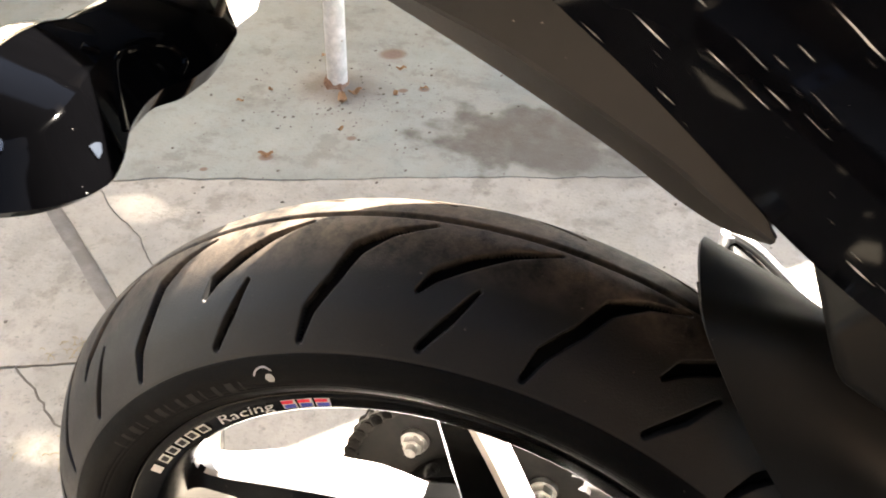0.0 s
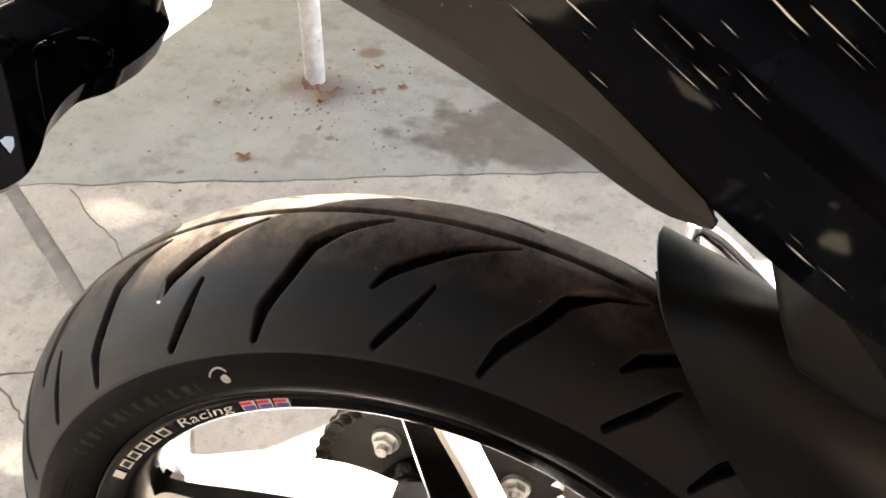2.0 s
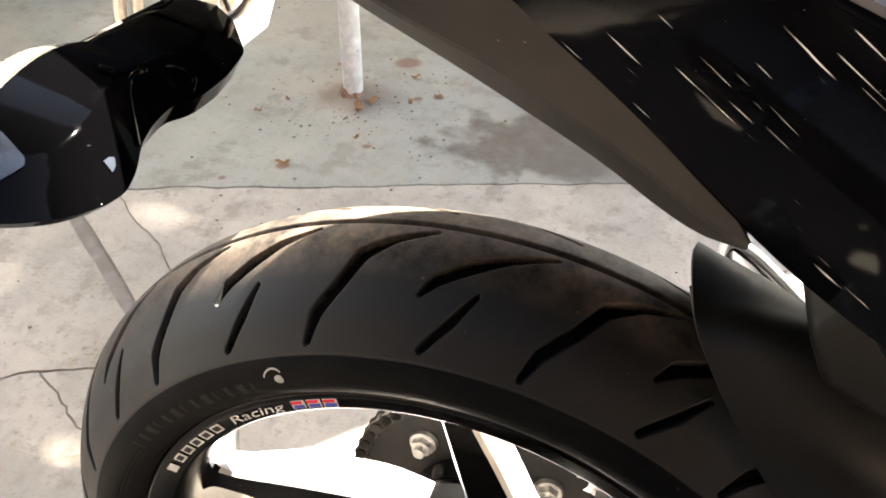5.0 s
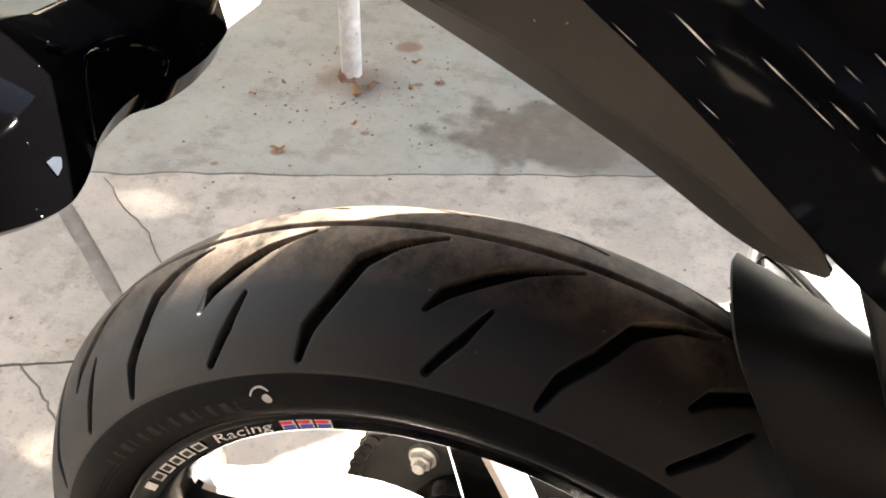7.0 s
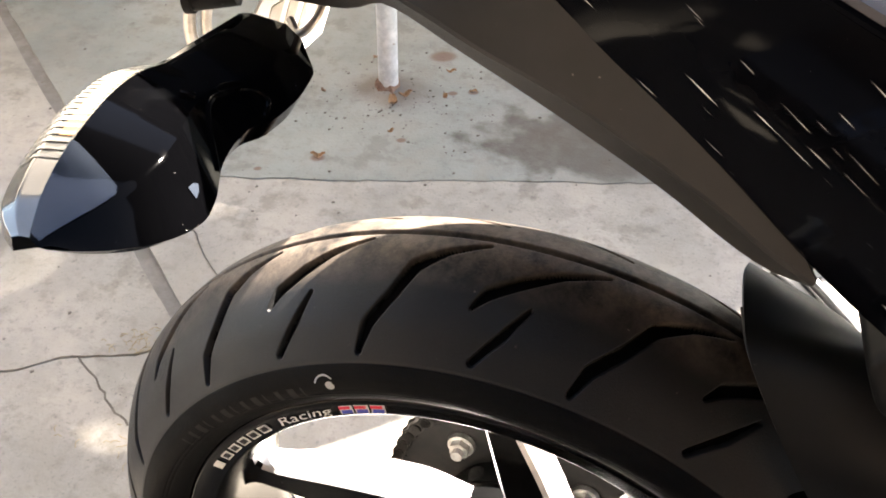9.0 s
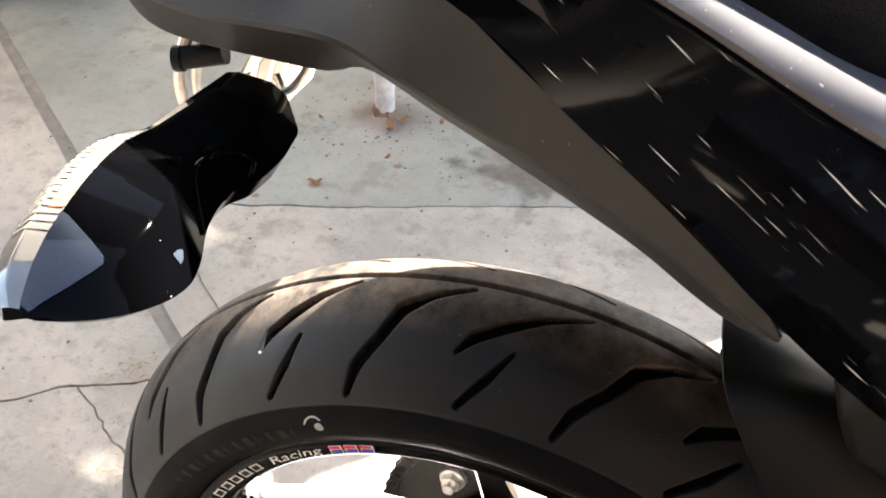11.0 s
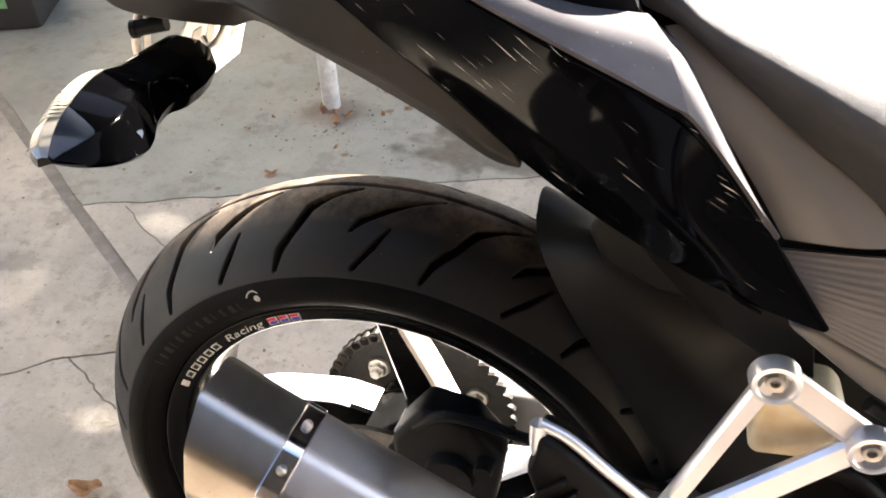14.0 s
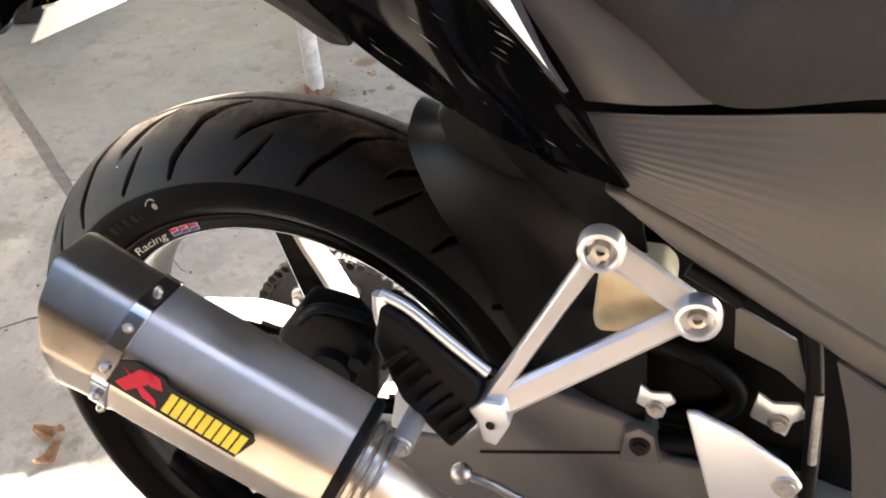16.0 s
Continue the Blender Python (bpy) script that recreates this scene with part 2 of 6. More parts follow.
    out = mixed(times(masked(spot(-0.08, 1.10, 0.40, 0.21, 19, 0.22, 1.2), 26.0, 0.30, 0.62), 0.85), out, (0.095, 0.073, 0.053))
    out = mixed(times(spot(-0.10, 1.10, 0.36, 0.20, 19, 0.30, 1.2), 0.72), out, (0.105, 0.088, 0.066))
    out = mixed(times(spot(0.02, 1.05, 0.30, 0.12, 17, 0.4, 1.3), 0.5), out, (0.11, 0.10, 0.08))
    out = mixed(times(spot(-0.53, 1.15, 0.10, 0.07, 10, 0.7, 0.9), 0.55), out, (0.15, 0.097, 0.063))
    for x, y, r in ((-0.569, 0.870, 0.014), (-0.44, 0.98, 0.010), (-0.36, 1.20, 0.012), (-0.40, 1.18, 0.010), (-0.66, 0.80, 0.008), (-0.47, 1.32, 0.03)):
        out = mixed(times(spot(x, y, r, r * 0.8, 30, 0.6, 0.6), 0.8), out, (0.16, 0.083, 0.05))
    nt.links.new(out, p.inputs["Base Color"])
    return m


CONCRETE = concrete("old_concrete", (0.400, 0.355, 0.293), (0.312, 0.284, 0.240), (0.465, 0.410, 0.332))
# the far slab is darker and greener than the near slabs
CONCRETE_FAR = concrete("dark_concrete", (0.283, 0.287, 0.248), (0.203, 0.212, 0.183), (0.325, 0.308, 0.257))


def dusty_crown(m):
    """Brown road dust worn into the tread's crown."""
    nt = m.node_tree
    p = nt.nodes["Principled BSDF"]
    base = p.inputs["Base Color"].links[0].from_socket
    co = nt.nodes.new("ShaderNodeTexCoord").outputs["Object"]
    flat = nt.nodes.new("ShaderNodeVectorMath")
    flat.operation = "MULTIPLY"
    flat.inputs[1].default_value = (1, 0, 1)
    nt.links.new(co, flat.inputs[0])
    ln = nt.nodes.new("ShaderNodeVectorMath")
    ln.operation = "LENGTH"
    nt.links.new(flat.outputs[0], ln.inputs[0])
    r = nt.nodes.new("ShaderNodeMapRange")
    r.inputs["From Min"].default_value, r.inputs["From Max"].default_value = 0.299, 0.3145
    nt.links.new(ln.outputs["Value"], r.inputs["Value"])
    n = nt.nodes.new("ShaderNodeTexNoise")
    n.inputs["Scale"].default_value, n.inputs["Detail"].default_value, n.inputs["Roughness"].default_value = 34.0, 9.0, 0.75
    nt.links.new(co, n.inputs["Vector"])
    r2 = nt.nodes.new("ShaderNodeMapRange")
    r2.inputs["From Min"].default_value, r2.inputs["From Max"].default_value = 0.38, 0.66
    nt.links.new(n.outputs["Fac"], r2.inputs["Value"])
    f = nt.nodes.new("ShaderNodeMath")
    f.operation = "MULTIPLY"
    nt.links.new(r.outputs["Result"], f.inputs[0])
    nt.links.new(r2.outputs["Result"], f.inputs[1])
    mx = nt.nodes.new("ShaderNodeMix")
    mx.data_type = "RGBA"
    ins = [q for q in mx.inputs if q.type == "RGBA"]
    nt.links.new(f.outputs[0], mx.inputs["Factor"])
    nt.links.new(base, ins[0])
    ins[1].default_value = (0.125, 0.097, 0.074, 1)
    nt.links.new([q for q in mx.outputs if q.type == "RGBA"][0], p.inputs["Base Color"])


dusty_crown(RUBBER)


def glint_streaks(m, turn, size, colour):
    """Thin pale streaks along a panel, its glints painted into the colour."""
    nt = m.node_tree
    p = nt.nodes["Principled BSDF"]
    base = p.inputs["Base Color"].links[0].from_socket
    mp = nt.nodes.new("ShaderNodeMapping")
    mp.vector_type = "TEXTURE"
    mp.inputs["Rotation"].default_value = (0, radians(turn), 0)
    mp.inputs["Scale"].default_value = size
    nt.links.new(nt.nodes.new("ShaderNodeTexCoord").outputs["Object"], mp.inputs["Vector"])
    n = nt.nodes.new("ShaderNodeTexNoise")
    n.inputs["Scale"].default_value, n.inputs["Detail"].default_value = 1.0, 1.5
    nt.links.new(mp.outputs[0], n.inputs["Vector"])
    r = nt.nodes.new("ShaderNodeMapRange")
    r.inputs["From Min"].default_value, r.inputs["From Max"].default_value = 0.715, 0.765
    nt.links.new(n.outputs["Fac"], r.inputs["Value"])
    mx = nt.nodes.new("ShaderNodeMix")
    mx.data_type = "RGBA"
    ins = [q for q in mx.inputs if q.type == "RGBA"]
    nt.links.new(r.outputs["Result"], mx.inputs["Factor"])
    nt.links.new(base, ins[0])
    ins[1].default_value = (*colour, 1)
    nt.links.new([q for q in mx.outputs if q.type == "RGBA"][0], p.inputs["Base Color"])


# the gloss paint's glints, drawn as sparse pale streaks
glint_streaks(GLOSS_BLACK, 33, (0.030, 0.03, 0.0014), (0.46, 0.44, 0.42))


# ---- mesh helpers ----
def mesh_from(name, verts, faces, mat, smooth=True):
    me = bpy.data.meshes.new(name)
    me.from_pydata([tuple(v) for v in verts], [], faces)
    me.materials.append(mat)
    if smooth:
        me.polygons.foreach_set("use_smooth", [True] * len(me.polygons))
    me.update()
    return me


def part(name, bm, mat, parent, label="", smooth=35.0):
    """Links a bmesh or mesh as one object under a thing or a part."""
    if isinstance(bm, bmesh.types.BMesh):
        bmesh.ops.recalc_face_normals(bm, faces=bm.faces)
        me = bpy.data.meshes.new(name)
        bm.to_mesh(me)
        bm.free()
        me.materials.append(mat)
        me.polygons.foreach_set("use_smooth", [True] * len(me.polygons))
        me.set_sharp_from_angle(angle=radians(smooth))
    else:
        me = bm
    ob = new(name, me)
    if parent is not None:
        ob.parent = parent
    return tagged(ob, label)


def spline(points, n):
    """n points of a Catmull-Rom curve through the given ones."""
    p = np.array(points, float)
    seg = np.concatenate([[0], np.cumsum(np.linalg.norm(np.diff(p, axis=0), axis=1))])
    u = np.linspace(0, seg[-1], n)
    q = np.vstack([2 * p[0] - p[1], p, 2 * p[-1] - p[-2]])
    out = []
    for s in u:
        i = min(max(np.searchsorted(seg, s, side="right") - 1, 0), len(p) - 2)
        f = (s - seg[i]) / max(seg[i + 1] - seg[i], 1e-9)
        a, b, c, d = q[i], q[i + 1], q[i + 2], q[i + 3]
        out.append(0.5 * (2 * b + (c - a) * f + (2 * a - 5 * b + 4 * c - d) * f ** 2 + (3 * b - a - 3 * c + d) * f ** 3))
    return np.array(out)


def smoothed(points, n=60, passes=90):
    """The curve through the points with its kinks eased, ends kept."""
    p = spline(points, n)
    for _ in range(passes):
        p[1:-1] = 0.25 * p[:-2] + 0.5 * p[1:-1] + 0.25 * p[2:]
    return [tuple(v) for v in p]


def padded(bm, rails, nu, counts, thick):
    """A shell through rails with the same share of rows in each span, rounded without overshoot."""
    R = np.array([spline(r, nu) for r in rails])
    G = []
    for i in range(nu):
        p = R[:, i]
        h = np.maximum(np.linalg.norm(np.diff(p, axis=0), axis=1), 1e-6)
        d = np.diff(p, axis=0) / h[:, None]
        m = np.vstack([d[:1]] + [((d[k - 1] * h[k] + d[k] * h[k - 1]) / (h[k] + h[k - 1]))[None] for k in range(1, len(h))] + [d[-1:]])
        row = []
        for k, c in enumerate(counts):
            f = np.linspace(0, 1, c + 1)[(1 if k else 0):, None]
            row.append((2 * f ** 3 - 3 * f ** 2 + 1) * p[k] + (f ** 3 - 2 * f ** 2 + f) * h[k] * m[k] + (3 * f ** 2 - 2 * f ** 3) * p[k + 1] + (f ** 3 - f ** 2) * h[k] * m[k + 1])
        G.append(np.vstack(row))
    return shell(bm, np.array(G), thick)


def loft(bm, rails, nu=40, nv=12, thick=0.003, curved=True):
    """A shell through rails (each a list of points), with its thickness laid on the inner side."""
    R = np.array([spline(r, nu) for r in rails])
    if curved and len(rails) > 2:
        G = np.array([spline(R[:, i], nv) for i in range(nu)])
    else:
        G = np.array([[R[0, i] + (R[-1, i] - R[0, i]) * j / (nv - 1) for j in range(nv)] for i in range(nu)]) if len(rails) == 2 else np.array(
            [np.vstack([R[k, i] + (R[k + 1, i] - R[k, i]) * np.linspace(0, 1, nv)[:, None] for k in range(len(rails) - 1)]) for i in range(nu)])
    return shell(bm, G, thick)


def shell(bm, G, thick):
    nu, nv = G.shape[:2]
    du, dv = np.gradient(G, axis=0), np.gradient(G, axis=1)
    n = np.cross(du, dv)
    n /= np.maximum(np.linalg.norm(n, axis=2, keepdims=True), 1e-9)
    top = [[bm.verts.new(G[i, j]) for j in range(nv)] for i in range(nu)]
    if not thick:
        for i in range(nu - 1):
            for j in range(nv - 1):
                bm.faces.new((top[i][j], top[i + 1][j], top[i + 1][j + 1], top[i][j + 1]))
        return bm
    low = [[bm.verts.new(G[i, j] + n[i, j] * thick) for j in range(nv)] for i in range(nu)]
    for i in range(nu - 1):
        for j in range(nv - 1):
            bm.faces.new((top[i][j], top[i + 1][j], top[i + 1][j + 1], top[i][j + 1]))
            bm.faces.new((low[i][j], low[i][j + 1], low[i + 1][j + 1], low[i + 1][j]))
    edge = [(i, 0) for i in range(nu)] + [(nu - 1, j) for j in range(1, nv)] + [(i, nv - 1) for i in range(nu - 2, -1, -1)] + [(0, j) for j in range(nv - 2, 0, -1)]
    for (a, b), (c, d) in zip(edge, edge[1:] + edge[:1]):
        bm.faces.new((top[a][b], low[a][b], low[c][d], top[c][d]))
    return bm


def prism(bm, outline, y0, y1, bevel=0.002, segments=2):
    """A plate of outline (x, z) between two planes across y, its edges rounded."""
    a = [bm.verts.new((x, y0, z)) for x, z in outline]
    f = bm.faces.new(a)
    e = bmesh.ops.extrude_face_region(bm, geom=[f])
    bmesh.ops.translate(bm, vec=(0, y1 - y0, 0), verts=[v for v in e["geom"] if isinstance(v, bmesh.types.BMVert)])
    if bevel:
        vs = set(a) | {v for v in e["geom"] if isinstance(v, bmesh.types.BMVert)}
        es = [q for q in bm.edges if q.verts[0] in vs and q.verts[1] in vs]
        bmesh.ops.bevel(bm, geom=es, offset=bevel, segments=segments, affect="EDGES", profile=0.5)
    return bm


def box(bm, size, m, bevel=0.002):
    g = bmesh.ops.create_cube(bm, size=1.0, matrix=m @ Matrix.Diagonal((*size, 1)))
    vs = set(g["verts"])
    if bevel:
        bmesh.ops.bevel(bm, geom=[q for q in bm.edges if q.verts[0] in vs and q.verts[1] in vs], offset=bevel, segments=2, affect="EDGES", profile=0.5)
    return bm


def tube(bm, path, radius, sides=12, n=None, flat=1.0):
    """A round bar along a path; radius may be a list."""
    p = spline(path, n or max(8, 6 * len(path)))
    r = np.interp(np.linspace(0, 1, len(p)), np.linspace(0, 1, len(radius)), radius) if hasattr(radius, "__len__") else np.full(len(p), radius)
    tang = np.gradient(p, axis=0)
    tang /= np.linalg.norm(tang, axis=1, keepdims=True)
    up = np.array((0, 1.0, 0)) if abs(tang[0, 1]) < 0.9 else np.array((0, 0, 1.0))
    rings = []
    for c, d, k in zip(p, tang, r):
        s = np.cross(d, up)
        s /= np.linalg.norm(s)
        w = np.cross(s, d)
        rings.append([bm.verts.new(c + k * (math.cos(a) * s + flat * math.sin(a) * w)) for a in np.linspace(0, 2 * math.pi, sides, endpoint=False)])
    for a, b in zip(rings[:-1], rings[1:]):
        for i in range(sides):
            bm.faces.new((a[i], a[(i + 1) % sides], b[(i + 1) % sides], b[i]))
    bm.faces.new(rings[0][::-1])
    bm.faces.new(rings[-1])
    return bm


def lathe(bm, profile, n=96, centre=(0, 0, 0), closed=True):
    """Turns (y, r) about the y axis."""
    rings = [[bm.verts.new((centre[0] + r * math.cos(a), centre[1] + y, centre[2] + r * math.sin(a))) for y, r in profile]
             for a in np.linspace(0, 2 * math.pi, n, endpoint=False)]
    k = len(profile)
    for i in range(n):
        a, b = rings[i], rings[(i + 1) % n]
        for j in range(k if closed else k - 1):
            bm.faces.new((a[j], b[j], b[(j + 1) % k], a[(j + 1) % k]))
    return bm


def bolt(bm, at, normal, radius=0.008, height=0.006, hexagon=True):
    """A socket or hexagon bolt head with its flange."""
    q = Vector(normal).to_track_quat("Z", "Y").to_matrix().to_4x4()
    m = Matrix.Translation(at) @ q
    bmesh.ops.create_cone(bm, cap_ends=True, segments=24, radius1=radius * 1.3, radius2=radius * 1.2, depth=height * 0.4, matrix=m @ Matrix.Translation((0, 0, height * 0.2)))
    bmesh.ops.create_cone(bm, cap_ends=True, segments=6 if hexagon else 24, radius1=radius, radius2=radius * 0.92, depth=height, matrix=m @ Matrix.Translation((0, 0, height * 0.5)))
    g = bmesh.ops.create_cone(bm, cap_ends=True, segments=6, radius1=radius * 0.5, radius2=radius * 0.5, depth=height * 0.2, matrix=m @ Matrix.Translation((0, 0, height * 1.02)))
    return bm


def text_mesh(words, size, shear=0.0):
    """Flat letters of the built-in font, as a bmesh in the xy plane, and their width."""
    cu = bpy.data.curves.new("letters", "FONT")
    cu.body, cu.size, cu.shear, cu.resolution_u = words, size, shear, 3
    ob = bpy.data.objects.new("letters", cu)
    scene.collection.objects.link(ob)
    me = bpy.data.meshes.new_from_object(ob.evaluated_get(bpy.context.evaluated_depsgraph_get()))
    bpy.data.objects.remove(ob)
    bm = bmesh.new()
    bm.from_mesh(me)
    bpy.data.meshes.remove(me)
    return bm, max(v.co.x for v in bm.verts)


# ---- the floor: two pours of concrete with a ragged seam, a filled joint and a crack ----
def ragged(a, b, step=0.02, amp=0.004, seed=0.0):
    a, b = np.array(a, float), np.array(b, float)
    n = max(2, int(np.linalg.norm(b - a) / step))
    d = (b - a) / np.linalg.norm(b - a)
    s = np.array((-d[1], d[0]))
    out = []
    for i in range(n + 1):
        p = a + (b - a) * i / n
        k = 0 if i in (0, n) else 1
        w = noise.noise((p[0] * 9 + seed, p[1] * 9, 0)) * amp + noise.noise((p[0] * 60, p[1] * 60 + seed, 3)) * amp * 0.35
        out.append(p + s * w * k)
    return out


def slab(name, outline, z=0.0, depth=0.05, label="", surface=CONCRETE):
    bm = bmesh.new()
    f = bm.faces.new([bm.verts.new((p[0], p[1], z)) for p in outline])
    if f.normal.z < 0:
        f.normal_flip()
    e = bmesh.ops.extrude_face_region(bm, geom=[f])
    bmesh.ops.translate(bm, vec=(0, 0, -depth), verts=[v for v in e["geom"] if isinstance(v, bmesh.types.BMVert)])
    bmesh.ops.triangulate(bm, faces=bm.faces)
    ob = part(name, bm, surface, None, label, smooth=20)
    return tagged(ob, label, "floor", "", "structure")


def along(p, d, k):
    return np.array((p[0] + d[0] * k, p[1] + d[1] * k))


bm = bmesh.new()
bmesh.ops.create_grid(bm, x_segments=4, y_segments=4, size=400, matrix=Matrix.Translation((0, 0, -0.06)))
tagged(part("ground", bm, CONCRETE, None), "pale concrete yard reaching away around the carport", "ground", "", "structure")

SEAM_DIR = np.array((0.945, 0.328))
SEAM_AT = np.array((-0.31, 0.885))
STRIP_DIR = np.array((-0.795, 0.607))
STRIP_AT = np.array((-0.735, 0.5335))
# where the seam meets the strip
A2 = np.array([[SEAM_DIR[0], -STRIP_DIR[0]], [SEAM_DIR[1], -STRIP_DIR[1]]])
ks = np.linalg.solve(A2, STRIP_AT - SEAM_AT)
MEET = SEAM_AT + ks[0] * SEAM_DIR
SIDE = np.array((STRIP_DIR[1], -STRIP_DIR[0]))
if SIDE[0] < 0:
    SIDE = -SIDE
HALF = 0.013
seam_line = ragged(MEET + SIDE * HALF, SEAM_AT + 3.2 * SEAM_DIR, 0.018, 0.009)
strip_far = ragged(MEET + SIDE * HALF, STRIP_AT + 4 * STRIP_DIR + SIDE * HALF, 0.05, 0.003, 5)
strip_near = ragged(MEET + SIDE * HALF, STRIP_AT - 3.0 * STRIP_DIR + SIDE * HALF, 0.05, 0.003, 7)
corner_far = [np.array((3.6, 5.5)), np.array((-3.0, 5.5))]
slab("floor_far", seam_line + corner_far + strip_far[::-1][:-1], label="darker old concrete floor slab with oil stain", surface=CONCRETE_FAR)
gap = [p - np.array((-0.328, 0.945)) * (0.0020 + 0.0034 * abs(noise.noise((p[0] * 7, p[1] * 7, 9)))) for p in seam_line]
slab("floor_near", gap[::-1] + strip_near[1:] + [np.array((2.7, -3.0)), np.array((3.4, -3.0))], z=-0.001, label="old concrete floor slab below the motorcycle")
left_near = [p - SIDE * 2 * HALF for p in ragged(STRIP_AT + 4 * STRIP_DIR + SIDE * HALF, STRIP_AT - 3.0 * STRIP_DIR + SIDE * HALF, 0.05, 0.003, 11)]
CRACK_A = np.array((-0.542, 0.386)) - SIDE * HALF
iL = min(range(len(left_near)), key=lambda i: np.linalg.norm(left_near[i] - CRACK_A))
crack_line = ragged(left_near[iL], left_near[iL] + np.array((-3.5, -1.92)), 0.018, 0.020, 21)
slab("floor_left", left_near[:iL + 1] + crack_line[1:] + [np.array((-5.0, -1.5)), np.array((-5.0, 3.6))], label="concrete floor slab with a cracked edge")
crack2 = [p - np.array((0.27, -0.96)) * -0.0 - np.array((-0.27, 0.96)) * (0.002 + 0.0050 * abs(noise.noise((p[0] * 11, p[1] * 11, 4)))) for p in crack_line]
slab("floor_left_near", crack2[::-1] + left_near[iL + 1:] + [np.array((1.4, -3.0)), np.array((-4.6, -3.0)), np.array((-4.3, -1.7))], z=-0.0015, label="sunlit concrete floor slab beside a crack")
bm = bmesh.new()
a, b = STRIP_AT + 4 * STRIP_DIR, STRIP_AT - 3 * STRIP_DIR
n = 160
rows_ = [[bm.verts.new((*(a + (b - a) * i / n + SIDE * HALF * s), -0.006 + 0.004 * noise.noise((i * 0.7, s * 2, 1)))) for s in (-1.2, -0.5, 0.0, 0.5, 1.2)] for i in range(n + 1)]
for r0, r1 in zip(rows_[:-1], rows_[1:]):
    for j in range(4):
        bm.faces.new((r0[j], r1[j], r1[j + 1], r0[j + 1]))
tagged(part("floor_joint", bm, JOINT, None), "grey filled expansion joint between floor slabs", "floor joint", "", "structure")


bm = bmesh.new()
hair = ragged((-0.82, 0.70), (-0.50, 0.468), 0.012, 0.010, 31)
rows_ = [[bm.verts.new((p[0] + 0.59 * w_, p[1] + 0.81 * w_, z_)) for w_, z_ in ((-0.0011, 0.0004), (0.0, -0.001), (0.0011, 0.0004))] for p in hair]
for r0, r1 in zip(rows_[:-1], rows_[1:]):
    for j in range(2):
        bm.faces.new((r0[j], r1[j], r1[j + 1], r0[j + 1]))
tagged(part("floor_crack", bm, JOINT, None), "hairline crack across the concrete beside the joint", "floor crack", "", "structure")
bm = bmesh.new()
hair = ragged((-0.690, 0.308), (-0.545, 0.226), 0.010, 0.012, 47)
rows_ = [[bm.verts.new((p[0] + 0.49 * w_, p[1] + 0.87 * w_, z_)) for w_, z_ in ((-0.0016, -0.0011), (0.0, -0.0013), (0.0016, -0.0011))] for p in hair]
for r0, r1 in zip(rows_[:-1], rows_[1:]):
    for j in range(2):
        bm.faces.new((r0[j], r1[j], r1[j + 1], r0[j + 1]))
tagged(part("floor_crack", bm, CRACK_DIRT, None), "short dirty crack branching off the slab edge", "floor crack", "", "structure")


# ---- carport: unseen roofs, a strip of sky between, and walls, added to shape light ----
IN = np.array((-0.328, 0.945))


SUN_STEP = np.array((math.cos(sa), math.sin(sa))) / math.tan(se)      # how far along the floor a shadow falls per metre of height


def roof_sheet(name, corners, z, slope=0.0):
    """One ribbed sheet over four corners (x, y): two along the front edge, two along the back."""
    bm = bmesh.new()
    f0, f1, b1, b0 = [np.array(c, float) for c in corners]
    n = 24
    cols = []
    for i in range(n + 1):
        p, q = f0 + (f1 - f0) * i / n, b0 + (b1 - b0) * i / n
        w = 0.012 * (i % 4 in (1, 2))
        cols.append([bm.verts.new((*p, z + w)), bm.verts.new((*q, z + w + slope * np.linalg.norm(q - p)))])
    for c0_, c1_ in zip(cols[:-1], cols[1:]):
        bm.faces.new((c0_[0], c1_[0], c1_[1], c0_[1]))
    e = bmesh.ops.extrude_face_region(bm, geom=bm.faces[:])
    bmesh.ops.translate(bm, vec=(0, 0, 0.006), verts=[v for v in e["geom"] if isinstance(v, bmesh.types.BMVert)])
    return tagged(part(name, bm, ROOF, None), "unseen ribbed grey roof sheet added to shade the bike and yard", "roof", "", "structure")


# the far roof's front edge, from where its shade ends on the floor; two sheets end a hand further back
ROOF_Z = 1.60
shade_x, shade_y = (-2.35, -0.526, -0.365, -0.290, 0.456, 2.2), (-0.92, 0.001, 0.083, 0.275, 0.93, 2.30)


def roof_front(x):
    return (x, float(np.interp(x - ROOF_Z * SUN_STEP[0], shade_x, shade_y)) + ROOF_Z * SUN_STEP[1])


roof_cuts = [-1.95, -0.60, -0.14, 0.40, 0.54, 1.30, 2.60]
for x0, x1 in zip(roof_cuts[:-1], [x_ + 0.02 for x_ in roof_cuts[1:]]):
    if x0 == -0.14:
        # a length left out, so sun through the added leaves dapples the floor
        roof_sheet("shade_roof_far", (roof_front(x0), roof_front(x1), (x1, 1.62), (x0, 1.62)), ROOF_Z)
        roof_sheet("shade_roof_far_back", ((x0, 2.16), (x1, 2.16), (x1, 5.6), (x0, 5.6)), ROOF_Z + 0.02)
    else:
        roof_sheet("shade_roof_far", (roof_front(x0), roof_front(x1), (x1, 5.6), (x0, 5.6)), ROOF_Z)
# unseen sheets, added to hold sun and sky off the near side
roof_sheet("shade_roof_near", ((-2.2, 1.15), (1.44, 1.475), (1.44, 0.55), (-2.2, 0.55)), 2.45)
roof_sheet("shade_roof_side", ((1.42, 2.30), (4.6, 2.30), (4.6, 0.30), (1.42, 0.30)), 2.47)
roof_sheet("shade_roof_rear", ((-3.0, -0.70), (4.6, -0.70), (4.6, -2.45), (-3.0, -2.45)), 2.45)
